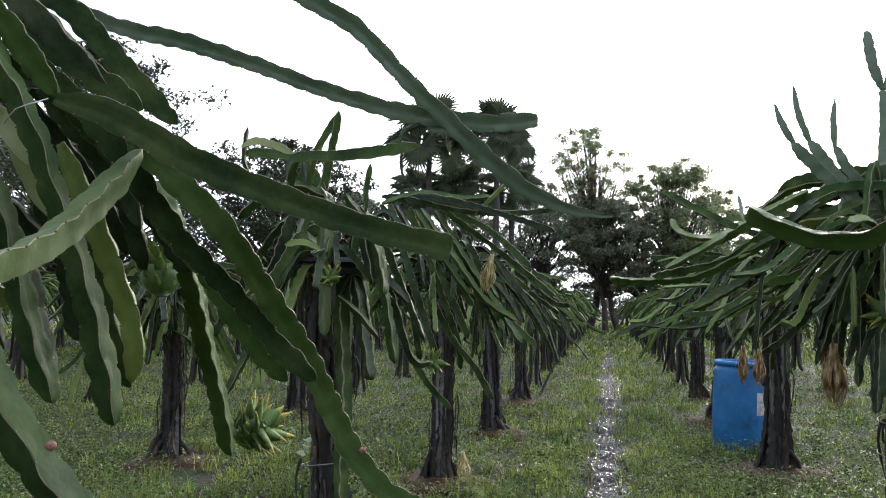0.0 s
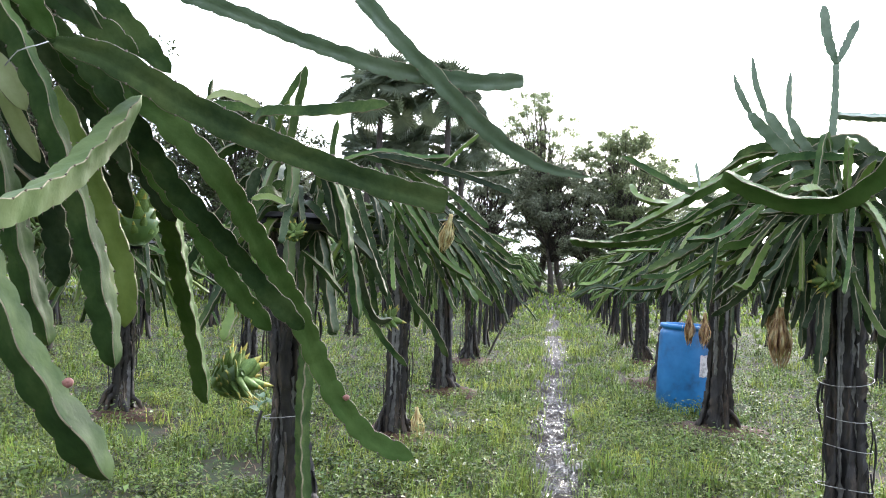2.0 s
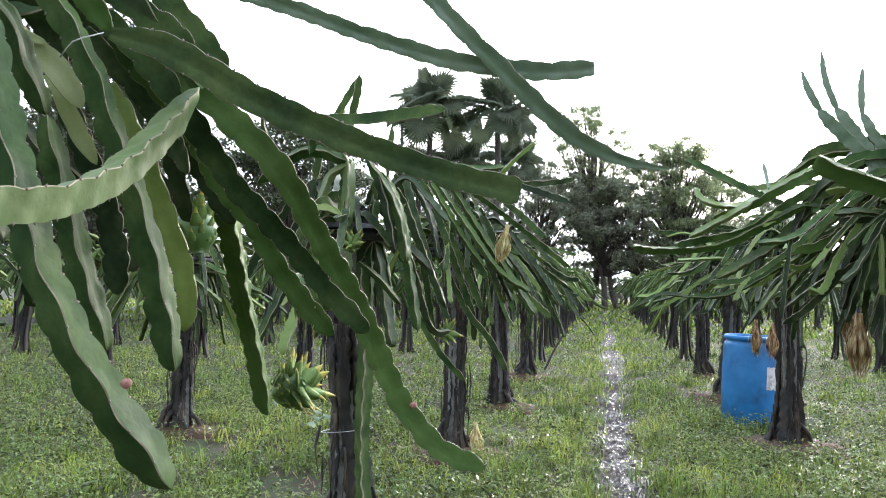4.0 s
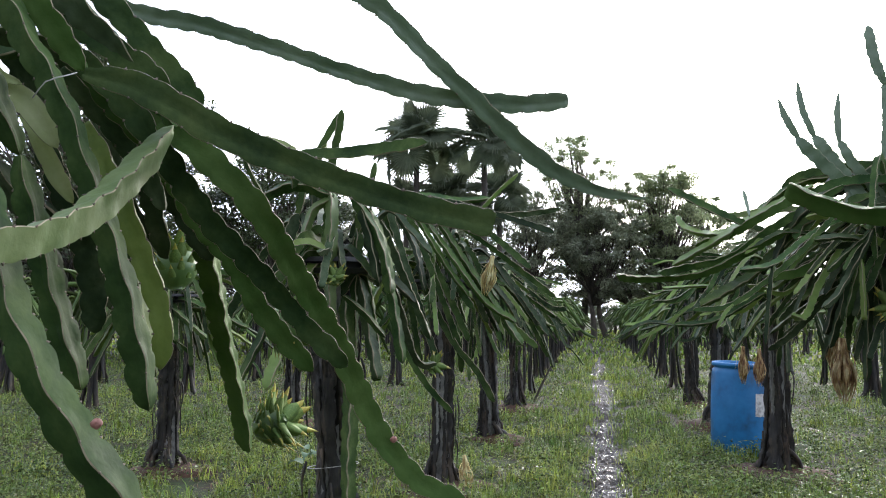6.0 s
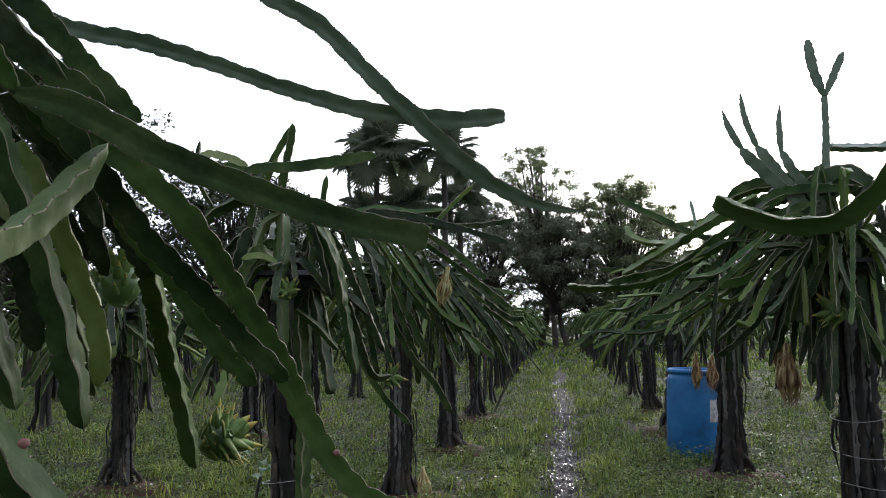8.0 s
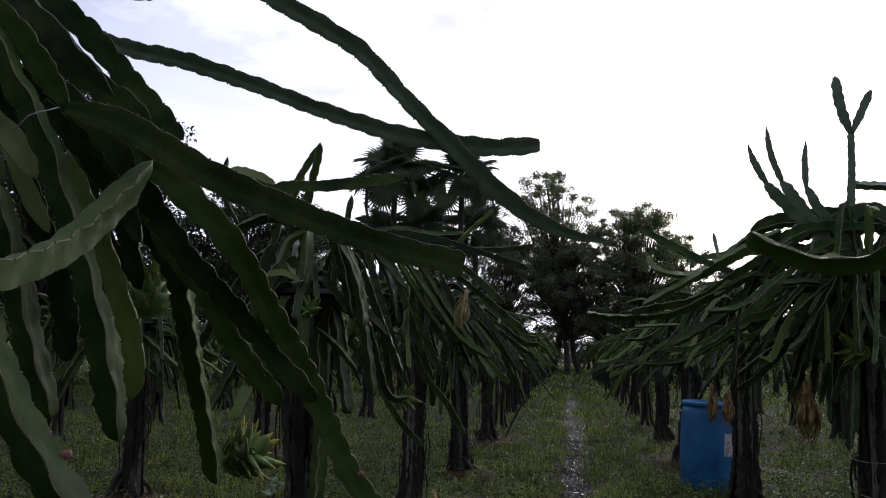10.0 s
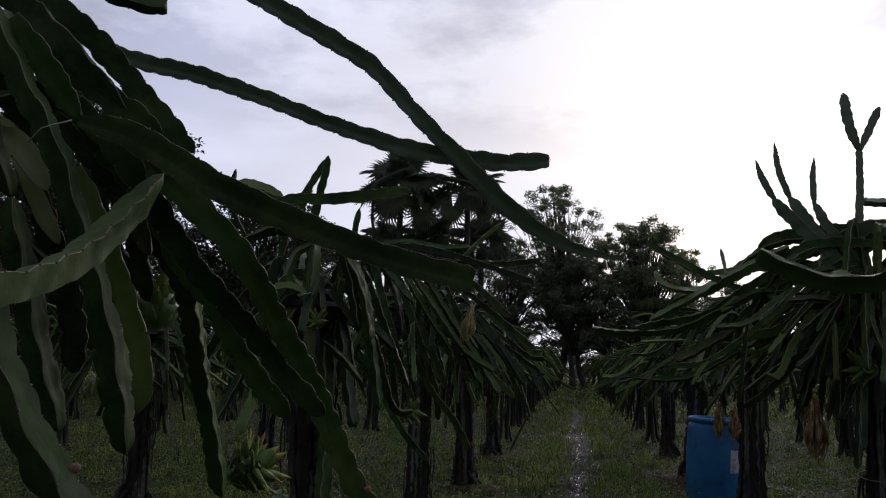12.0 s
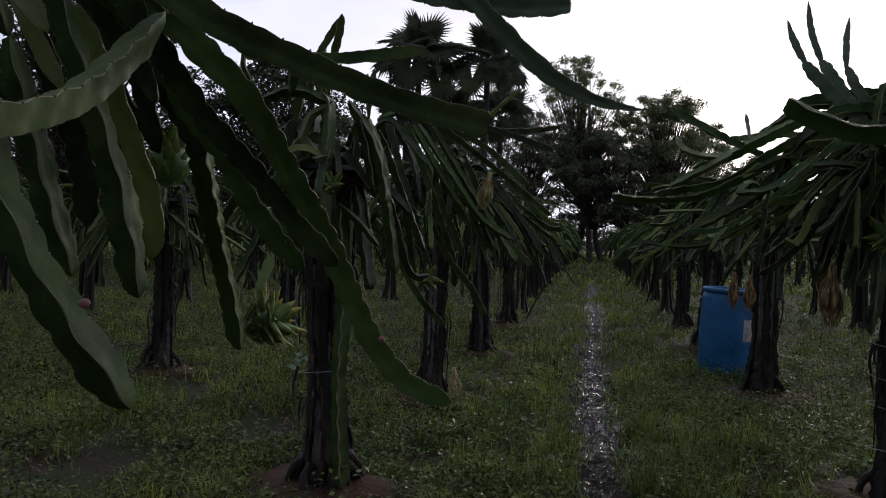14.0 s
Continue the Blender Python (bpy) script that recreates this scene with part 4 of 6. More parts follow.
# old: share of dark-skinned stems, set higher where a crown lies in shadow
def add_stems(root, rg, stems, reach=1.0, side=None, share=SHARE, stray=0.45, low=0.12, drop=0.75, wide=1.0, step=0.015, keep=None, shoots=0.3, old=0.4, young=0.18):
    for k in range(stems):
        kind = rg.choice(KINDS, p=share)
        pts = random_stem_points(rg, kind, reach, side, stray, low, drop)
        both = [pts] + ([side_shoot(rg, pts)] if rg.rand() < shoots else [])
        for n, way in enumerate(both):
            m = STEM_YOUNG if rg.rand() < (young, max(young, 0.4))[n] and kind != "hang" else STEM_OLD_SHADED if rg.rand() < (0.85 if kind == "hang" else old) else STEM
            r, roll, seed = rg.uniform(0.020, 0.033) * wide * (1, 0.8)[n], rg.rand() * 6, rg.randint(9999)
            if keep and not all(keep(Vector(p) + root.location) for p in way):
                continue
            stem_part(root, way, seed, m, r=r, step=step, level=1, scal=rg.uniform(0.24, 0.36), roll=roll, lobe=step * rg.uniform(3.4, 4.4), twist=rg.uniform(-1, 1), blunt=rg.rand() < 0.25)


def template(seed, stems, label, side=None):
    """A plant with each stem a part."""
    rg = np.random.RandomState(seed)
    root = plant_base(label, seed)
    add_stems(root, rg, stems, 0.95, side, step=0.022, drop=0.68, shoots=0.6, old=0.3, young=0.26)
    return root


def far_template(seed, stems, step, r0, r1):
    """A distant plant whose stems run together into one crown."""
    rg = np.random.RandomState(seed)
    root = tagged(new("cactus_plant"), "distant climbing cactus with a shaggy drooping crown", "cactus", "cactus plants in rows")
    part("woody_trunk", TRUNK_FAR[seed % 3], BARK, root)
    h = Heap()
    for k in range(stems):
        kind = rg.choice(KINDS, p=SHARE)
        way = random_stem_points(rg, kind, 1.02)
        if k % 4 == 3:
            way = side_shoot(rg, way)
        V, F, _ = stem_mesh("s", way, r=rg.uniform(r0, r1), step=step, level=0, roll=rg.rand() * 6, lobe=0.2, scal=0.1, seed=rg.randint(9999))
        h.add(V, F)
    part("crown", h.mesh("crown"), CROWN, root)
    return root


NEAR = [template(40 + k, 62, LABELS[k % 2]) for k in range(4)]
FAR = [far_template(60 + k, 54, 0.13, 0.020, 0.034) for k in range(4)]
FARTHER = [far_template(70 + k, 32, 0.24, 0.028, 0.044) for k in range(3)]
used = set()


def place(src, x, y, rz, s=1.0, tilt=(0, 0)):
    """Puts a template itself at its first place and copies after that."""
    m = pose(x, y, float(ground_z(x, y)), tilt[0], tilt[1], rz)
    if src.name not in used:
        used.add(src.name)
        src.scale = (s, s, s)
        src.matrix_basis = m @ Matrix.Scale(s, 4)
        return src
    src.scale = (s, s, s)
    return copy_thing(src, m)


def build_rows():
    rg = np.random.RandomState(6)
    for turn, (r, x, y) in enumerate(PLACES):
        d = math.hypot(x, y)
        pool = NEAR if (d < 14.5 and r < 2) or d < 12.5 else FAR if d < 28 else FARTHER
        if y < 0:
            pool = FAR
        place(pool[turn % len(pool)], x, y, rg.uniform(0, 360), rg.uniform(0.93, 1.05), (rg.uniform(-3, 3), rg.uniform(-3, 3)))


build_rows()


# ---------------------------------------------------------------- drum
def lathe(profile, n=48):
    V, F = [], []
    for r, z in profile:
        for i in range(n):
            a = 2 * math.pi * i / n
            V.append((math.cos(a) * r, math.sin(a) * r, z))
    for k in range(len(profile) - 1):
        for i in range(n):
            j = (i + 1) % n
            F.append((k * n + i, k * n + j, (k + 1) * n + j, (k + 1) * n + i))
    return V, F


def build_drum(x, y):
    root = tagged(new("plastic_drum"), "blue plastic drum with faded paper label standing in grass", "drum")
    root.matrix_basis = pose(x, y, float(ground_z(x, y)) - 0.01, 1.0, 1.5, 20)
    V, F = lathe([(0.02, 0.0), (0.25, 0.0), (0.275, 0.02), (0.285, 0.06), (0.288, 0.30), (0.290, 0.32), (0.290, 0.60), (0.288, 0.62), (0.286, 0.80), (0.276, 0.835), (0.262, 0.85), (0.262, 0.862), (0.283, 0.868), (0.287, 0.885), (0.283, 0.905), (0.268, 0.91), (0.262, 0.895), (0.255, 0.872), (0.02, 0.868), (0.001, 0.868)])
    part("body", mesh_of("drum_body", V, F), DRUM, root)
    for a in (60, 240):
        V, F = lathe([(0.001, 0.895), (0.034, 0.895), (0.036, 0.868), (0.036, 0.860)], 20)
        b = part("bung", mesh_of("bung", V, F), DRUM, root)
        b.location = (math.cos(radians(a)) * 0.17, math.sin(radians(a)) * 0.17, 0)
    V, F = [], []
    n, r = 10, 0.2925
    for i in range(n + 1):
        a = radians(-92 + 36 * i / n)
        for z in (0.40, 0.62):
            V.append((math.cos(a) * r, math.sin(a) * r, z + 0.004 * math.sin(i * 2)))
    for i in range(n):
        F.append((2 * i, 2 * i + 2, 2 * i + 3, 2 * i + 1))
    part("label", mesh_of("label", V, F), PAPER, root, "torn whitish paper label")
    return root


build_drum(1.53, 9.30)


def broad_plant(x, y, count, size, seed):
    """A low plant with a few large blunt leaves on short stalks."""
    rg = np.random.RandomState(seed)
    root = tagged(new("broad_leaf_plant"), "low plant with large blunt blue-green leaves in grass", "plant")
    root.location = (x, y, float(ground_z(x, y)))
    for k in range(count):
        a, q, z = k * 2.4 + rg.uniform(-0.3, 0.3), rg.uniform(0.06, 0.14), rg.uniform(0.08, 0.20)
        c, d = math.cos(a), math.sin(a)
        V, F = tube_arrays([(0, 0, -0.01), (c * q * 0.5, d * q * 0.5, z * 0.7), (c * q, d * q, z)], [0.004, 0.003, 0.003], 5, 0.03)
        part("stalk", Heap().add(V, F).mesh("stalk"), WEED, root)
        L, n = size * rg.uniform(0.75, 1.15), 9
        V, F = [], []
        for i in range(n):
            t = i / (n - 1)
            w = L * 0.42 * math.sin(math.pi * min(1, 0.06 + 0.94 * t) ** 0.75) + 0.002
            r, h = q + t * L, z + 0.03 * math.sin(t * 2.5) - 0.05 * t * t
            for e, up in ((-1, 0.018), (0, 0.0), (1, 0.018)):
                V.append((c * r - d * w * e, d * r + c * w * e, h + up * math.sin(math.pi * t)))
        for i in range(n - 1):
            for e in (0, 1):
                F.append((i * 3 + e, i * 3 + e + 1, i * 3 + e + 4, i * 3 + e + 3))
        part("leaf", mesh_of("broad_leaf", V, F), BROAD_LEAF, root)


broad_plant(-2.27, 7.25, 7, 0.13, 4)
broad_plant(-3.17, 8.65, 6, 0.11, 5)


def stick(a, b):
    """A bare dead branch pushed into the ground at a slant."""
    root = tagged(new("wooden_stick"), "thin bare dead stick leaning beside a cactus", "stick")
    root.location = a
    d = Vector(b) - Vector(a)
    V, F = tube_arrays([(0, 0, -0.08), tuple(d * 0.3 + Vector((0.01, 0, 0.015))), tuple(d * 0.7 - Vector((0.012, 0, 0))), tuple(d)], [0.022, 0.019, 0.015, 0.010], 7, 0.06)
    part("branch", Heap().add(V, F).mesh("branch"), TREE_BARK, root)


stick((-0.84, 14.0, float(ground_z(-0.84, 14.0))), (-0.385, 14.0, 0.80))


# ---------------------------------------------------------------- fruit, flowers, ties
def scale_mesh():
    """One fleshy, keeled bract of a fruit, drawn out to a curling point; its tip has its own skin."""
    V, F, idx = [], [], []
    n = 10
    for i in range(n):
        t = i / (n - 1)
        w = 0.30 * (1 - t) ** 0.9 * (0.85 + 0.5 * math.sin(min(1, t * 1.6) * 2.6)) + 0.008
        y, z = t, 0.14 * math.sin(t * 3.0) + 0.38 * t ** 3.2
        th = 0.075 * (1 - t) + 0.006
        V += [(-w, y, z + 0.16 * w), (0, y, z + th), (w, y, z + 0.16 * w), (0, y, z - th)]
    for i in range(n - 1):
        for j in range(4):
            a, b = i * 4 + j, i * 4 + (j + 1) % 4
            F.append((a, b, b + 4, a + 4))
            idx.append(1 if i >= n - 4 else 0)
    return mesh_of("fruit_scale", V, F, idx)


SCALE_ME = scale_mesh()


def egg_mesh(name, r, length, lobes=0, rough=0.0, seed=0):
    rg = np.random.RandomState(seed)
    V, F = [], []
    n, rings = 24, 12
    for k in range(rings + 1):
        t = k / rings
        rr = r * max(0.03, math.sin(math.pi * (0.04 + 0.92 * t) ** 0.9)) ** 0.75
        for i in range(n):
            a = 2 * math.pi * i / n
            q = rr * (1 + (0.30 * math.cos(lobes * a + 2 * t) if lobes else 0) + rough * rg.randn())
            V.append((math.cos(a) * q, math.sin(a) * q, -length * t))
    for k in range(rings):
        for i in range(n):
            j = (i + 1) % n
            F.append((k * n + i, k * n + j, (k + 1) * n + j, (k + 1) * n + i))
    F += [list(range(n)), list(range(rings * n, rings * n + n))[::-1]]
    return mesh_of(name, V, F)


def fruit(root, at, r=0.05, axis=(1, 0, 0.2), seed=0, label="unripe green fruit with yellow-tipped scales", scale_len=0.055, rows=5, flare=34):
    """A fruit with spiralling scales; axis points from its stalk to its crown."""
    rg = np.random.RandomState(seed)
    base = Vector(at) - root.location
    q = Vector(axis).normalized().to_track_quat("-Z", "Y").to_matrix().to_4x4()
    length = r * 2.3
    f = part("fruit", egg_mesh("fruit", r, length, rough=0.02, seed=seed), FRUIT, root, label)
    f.matrix_basis = Matrix.Translation(base) @ q @ Matrix.Translation((0, 0, length / 2))
    for row in range(rows):
        t = 0.06 + 0.86 * row / (rows - 1)
        cnt = 7 if 0 < row < rows - 1 else 5
        rr = r * max(0.2, math.sin(math.pi * (0.04 + 0.92 * t) ** 0.9)) ** 0.75
        for i in range(cnt):
            a = 360 / cnt * (i + 0.5 * (row % 2)) + rg.uniform(-8, 8)
            s = part("scale", SCALE_ME, [SCALE, SCALE_TIP], f)
            lift = flare * (0.35 + 0.9 * t) + rg.uniform(-9, 9)
            L = scale_len * rg.uniform(0.8, 1.2) * (0.6 + 0.75 * t)
            s.matrix_basis = pose(0, 0, -length * t, 0, 0, a) @ Matrix.Translation((0, rr * 0.95, 0)) @ pose(0, 0, 0, -90 + lift, 0, 0) @ Matrix.Diagonal((L * 0.95, L, L * 0.9, 1))
    return f


def ribbon(pts, widths, out, step):
    """A limp flat strip along a spline, folded along its middle."""
    C, u = spline(pts, step)
    T = np.gradient(C, axis=0)
    S = np.cross(T, np.array(out, float)[None])
    S /= np.linalg.norm(S, axis=1)[:, None] + 1e-9
    O = np.cross(S, T)
    O /= np.linalg.norm(O, axis=1)[:, None] + 1e-9
    W = np.interp(u / u[-1], np.linspace(0, 1, len(widths)), widths)[:, None]
    V = np.stack([C - S * W, C + O * W * 0.7, C + S * W, C - O * W * 0.1], 1).reshape(-1, 3)
    F = []
    for i in range(len(C) - 1):
        for k in range(4):
            a, b = i * 4 + k, i * 4 + (k + 1) % 4
            F.append((a, b, b + 4, a + 4))
    return V, F


def withered(root, at, r=0.04, length=0.2, seed=0, tilt=(0, 0), label="withered tan flower hanging limp", mat=None):
    """A dried, drooping flower: limp strips gathered at the stalk, bulging and frayed below."""
    rg = np.random.RandomState(seed)
    h = Heap()
    V, F = tube_arrays([(0, 0, 0.02), (0, 0, -length * 0.2), (0, 0, -length * 0.45), (0, 0, -length * 0.6)], [r * 0.25, r * 0.33, r * 0.5, r * 0.2], 9, length / 10)
    h.add(V + rg.randn(len(V), 3) * r * 0.03, F)
    for i in range(34):
        a, w = i * 2.4 + rg.uniform(-0.3, 0.3), rg.uniform(0.6, 1.02)
        c, s = math.cos(a), math.sin(a)
        end, flick = rg.uniform(0.82, 1.10), rg.uniform(0.05, 0.42)
        pts = [(c * r * 0.22, s * r * 0.22, 0.005), (c * r * 0.45 * w, s * r * 0.45 * w, -length * 0.28), (c * r * 0.95 * w + rg.randn() * r * 0.1, s * r * 0.95 * w + rg.randn() * r * 0.1, -length * 0.56), (c * r * 0.75 * w, s * r * 0.75 * w, -length * 0.8 * end), (c * r * flick, s * r * flick, -length * end)]
        V, F = ribbon(pts, [r * 0.08, r * 0.12, r * rg.uniform(0.10, 0.22), r * 0.13, 0.001], (c, s, 0.01), length / 9)
        h.add(V, F)
    for i in range(10):
        a, q = rg.rand() * 6.283, rg.uniform(0.9, 1.25)
        c, s = math.cos(a), math.sin(a)
        V, F = ribbon([(c * r * 0.2, s * r * 0.2, -length * 0.1), (c * r * 0.7 * q, s * r * 0.7 * q, -length * 0.25), (c * r * q, s * r * q, -length * rg.uniform(0.4, 0.75))], [r * 0.05, r * 0.07, 0.001], (c, s, 0.01), length / 7)
        h.add(V, F)
    f = part("withered_flower", h.mesh("withered_flower"), mat or DRY, root, label)
    f.matrix_basis = Matrix.Translation(Vector(at) - root.location) @ pose(0, 0, 0, tilt[0], tilt[1], seed * 40)
    return f


def tie(root, z, r=0.15, sag=0.02, seed=0):
    """A loop of wire round a trunk."""
    rg = np.random.RandomState(seed)
    pts = []
    for i in range(15):
        a = 2 * math.pi * i / 14
        q = r * (1 + 0.04 * math.sin(3 * a + seed))
        pts.append((math.cos(a) * q, math.sin(a) * q, z + sag * math.sin(a + seed)))
    V, F = tube_arrays(pts, [0.0016, 0.0016], 5, 0.03)
    h = Heap().add(V, F)
    return part("tie_wire", h.mesh("tie_wire"), WIRE, root, "thin pale tie wire")


def own_plant(x, y, seed, label):
    root = plant_base(label, seed)
    root.location = (x, y, float(ground_z(x, y)))
    return root


def stem_at(root, pts, mat=None, r=0.03, level=2, step=0.008, **kw):
    """A single stem through places in the world, under its plant."""
    o = root.location
    return stem_part(root, [(p[0] - o.x, p[1] - o.y, p[2] - o.z) for p in pts], kw.pop("seed", len(root.children)), mat, r=r, step=step, level=level, **kw)


# ---------------------------------------------------------------- the plant beside the camera
front = own_plant(*FIRST["front"], 0, "large cactus with long stems arching across the alley")
stem_at(front, [(-0.826, 1.47, 1.751), (-0.720, 1.48, 1.718), (-0.581, 1.51, 1.640), (-0.431, 1.57, 1.580), (-0.282, 1.61, 1.531), (-0.151, 1.63, 1.501)], r=0.029, rib=(0.12, -0.42, 0.9), lobe=0.050, blunt=True, scal=0.13, depth=0.24)
stem_at(front, [(-1.350, 1.80, 2.000), (-1.328, 2.00, 2.195), (-1.124, 2.07, 2.110), (-1.015, 2.06, 2.071), (-0.894, 2.05, 2.041), (-0.774, 2.05, 2.000), (-0.673, 2.06, 1.965), (-0.570, 2.06, 1.924), (-0.457, 2.07, 1.887), (-0.351, 2.08, 1.857), (-0.224, 2.08, 1.836), (-0.131, 2.07, 1.823), (-0.029, 2.05, 1.823)], r=0.0245, mat=STEM_GREY, rib=(0.12, -0.72, 0.55), lobe=0.045, blunt=True, scal=0.22, depth=0.30)
stem_at(front, [(-1.35, 1.60, 2.02), (-1.05, 1.72, 2.22), (-0.903, 1.85, 2.294), (-0.768, 1.93, 2.225), (-0.503, 1.98, 2.076), (-0.430, 2.00, 2.029), (-0.367, 2.01, 1.963), (-0.305, 2.02, 1.897), (-0.244, 2.04, 1.841), (-0.195, 2.06, 1.792), (-0.134, 2.09, 1.736), (-0.059, 2.12, 1.679), (0.031, 2.13, 1.634), (0.108, 2.13, 1.615), (0.146, 2.12, 1.610)], r=0.0255, mat=STEM_GREY, rib=(0.62, -0.68, 0.25), lobe=0.050, scal=0.18, point=0.34, depth=0.30)
stem_at(front, [(-0.840, 1.68, 1.772), (-0.738, 1.63, 1.687), (-0.668, 1.61, 1.627), (-0.581, 1.62, 1.540), (-0.555, 1.75, 1.437), (-0.517, 1.90, 1.299), (-0.481, 1.97, 1.184), (-0.432, 2.00, 1.077), (-0.351, 2.02, 0.985), (-0.250, 2.02, 0.949)], STEM_FRESH, r=0.031, rib=(-0.40, 0.9, -0.1), lobe=0.052, scal=0.25)
stem_at(front, [(-1.02, 1.27, 1.92), (-0.94, 1.26, 1.80), (-0.882, 1.24, 1.674), (-0.822, 1.22, 1.523), (-0.751, 1.19, 1.376), (-0.705, 1.18, 1.296), (-0.675, 1.19, 1.235), (-0.645, 1.21, 1.175), (-0.614, 1.23, 1.120), (-0.583, 1.26, 1.060)], STEM, r=0.034, rib=(0.53, -0.84, 0), lobe=0.052, scal=0.22, depth=0.47)
stem_at(front, [(-0.710, 1.55, 1.671), (-0.715, 1.46, 1.591), (-0.707, 1.31, 1.498), (-0.681, 1.13, 1.441), (-0.678, 1.02, 1.424), (-0.670, 0.98, 1.419)], STEM_PALE, r=0.028, rib=(0.75, -0.3, 0.6), lobe=0.040, blunt=True, scal=0.10, depth=0.5)
stem_at(front, [(-0.80, 1.62, 1.745), (-0.75, 1.60, 1.72), (-0.705, 1.56, 1.676)], r=0.022, lobe=0.048, scal=0.25)
stem_at(front, [(-1.003, 1.42, 1.978), (-0.951, 1.42, 1.887), (-0.904, 1.42, 1.807), (-0.854, 1.42, 1.729), (-0.819, 1.42, 1.663), (-0.796, 1.43, 1.590), (-0.768, 1.44, 1.508), (-0.742, 1.45, 1.426), (-0.724, 1.46, 1.345), (-0.708, 1.47, 1.263), (-0.698, 1.48, 1.192)], r=0.0285, rib=(0.62, -0.77, 0.1), lobe=0.050, scal=0.24, depth=0.44)
stem_at(front, [(-0.995, 1.66, 1.825), (-0.946, 1.72, 1.753), (-0.900, 1.76, 1.685), (-0.867, 1.80, 1.610), (-0.845, 1.80, 1.560)], STEM_OLD_SHADED, r=0.027, rib=(0.6, -0.6, 0.4), lobe=0.046, scal=0.26)
stem_at(front, [(-1.047, 1.78, 1.826), (-0.978, 1.84, 1.747), (-0.931, 1.90, 1.664), (-0.882, 1.95, 1.588), (-0.829, 2.00, 1.471)], STEM_OLD_SHADED, r=0.030, rib=(0.5, -0.6, 0.5), lobe=0.048, scal=0.26)
stem_at(front, [(-1.195, 1.90, 1.866), (-1.111, 1.95, 1.744), (-1.061, 2.00, 1.645), (-1.007, 2.05, 1.517)], STEM_OLD_SHADED, r=0.030, rib=(0.5, -0.6, 0.5), lobe=0.048, scal=0.26)
stem_at(front, [(-0.97, 1.57, 1.87), (-0.858, 1.60, 1.768), (-0.777, 1.63, 1.661), (-0.740, 1.66, 1.596), (-0.696, 1.70, 1.520), (-0.644, 1.74, 1.457), (-0.595, 1.78, 1.392), (-0.545, 1.82, 1.322), (-0.473, 1.86, 1.244)], r=0.028, rib=(0.95, -0.34, 0.5), lobe=0.046, scal=0.30)
stem_at(front, [(-0.93, 1.64, 1.80), (-0.813, 1.70, 1.665), (-0.807, 1.85, 1.556), (-0.767, 1.95, 1.473), (-0.728, 2.00, 1.381), (-0.672, 2.05, 1.291), (-0.615, 2.08, 1.220)], STEM_FRESH, r=0.028, rib=(0.9, -0.38, 0.45), lobe=0.048, scal=0.26)
stem_at(front, [(-1.0, 1.72, 1.80), (-0.858, 1.90, 1.624), (-0.885, 2.05, 1.554), (-0.915, 2.20, 1.428), (-0.939, 2.33, 1.284), (-0.937, 2.42, 1.128), (-0.923, 2.47, 0.969)], STEM_FRESH, r=0.034, rib=(0.56, -0.82, 0.1), lobe=0.050, scal=0.22)
stem_at(front, [(-1.095, 1.62, 1.784), (-1.049, 1.62, 1.753), (-1.010, 1.62, 1.719), (-0.971, 1.62, 1.659)], STEM_BACKLIT, r=0.030, rib=(0.3, -0.2, 0.9), lobe=0.08, scal=0.1, neck=False)
stem_at(front, [(-1.134, 1.74, 1.761), (-1.101, 1.74, 1.719), (-1.078, 1.76, 1.658), (-1.038, 1.78, 1.577)], STEM_BACKLIT, r=0.020, rib=(1, -0.2, 0.4), lobe=0.07, scal=0.12)
stem_at(front, [(-1.093, 1.60, 1.815), (-1.071, 1.60, 1.792), (-1.035, 1.60, 1.778)], STEM_BACKLIT, r=0.016, rib=(0.3, -0.2, 0.9), lobe=0.08, scal=0.1)
stem_at(front, [(-0.90, 1.60, 1.70), (-0.842, 1.62, 1.572), (-0.811, 1.64, 1.480), (-0.782, 1.66, 1.387), (-0.769, 1.67, 1.314), (-0.783, 1.68, 1.245)], STEM_YOUNG, r=0.028, rib=(0.9, -0.5, 0), lobe=0.05, scal=0.24)
stem_at(front, [(-0.96, 1.46, 1.94), (-0.925, 1.47, 1.891), (-0.887, 1.48, 1.838), (-0.860, 1.49, 1.796), (-0.838, 1.49, 1.763)], STEM_FRESH, r=0.028, rib=(0.8, -0.5, 0.3), lobe=0.03, scal=0.2)
stem_at(front, [(-1.2, 1.55, 2.02), (-1.001, 1.58, 1.927), (-0.897, 1.60, 1.864), (-0.816, 1.62, 1.808), (-0.758, 1.64, 1.769)], r=0.030, rib=(0.5, -0.4, 0.8), lobe=0.048, scal=0.25)
stem_at(front, [(-1.25, 1.62, 2.15), (-1.070, 1.66, 2.068), (-0.951, 1.68, 1.989), (-0.855, 1.70, 1.887), (-0.774, 1.72, 1.798), (-0.733, 1.73, 1.759)], r=0.031, rib=(0.7, -0.2, 0.7), lobe=0.048, scal=0.25)
stem_at(front, [(-1.25, 1.50, 2.14), (-1.055, 1.55, 2.040), (-0.954, 1.57, 1.956), (-0.870, 1.60, 1.864), (-0.818, 1.62, 1.803)], STEM_OLD_SHADED, r=0.033, rib=(-0.3, -0.6, 0.8), lobe=0.048, scal=0.25)
stem_at(front, [(-1.14, 1.43, 1.90), (-1.018, 1.45, 1.791), (-0.986, 1.47, 1.707), (-0.961, 1.50, 1.623)], STEM, r=0.030, rib=(0.6, -0.8, 0), lobe=0.048, scal=0.25)
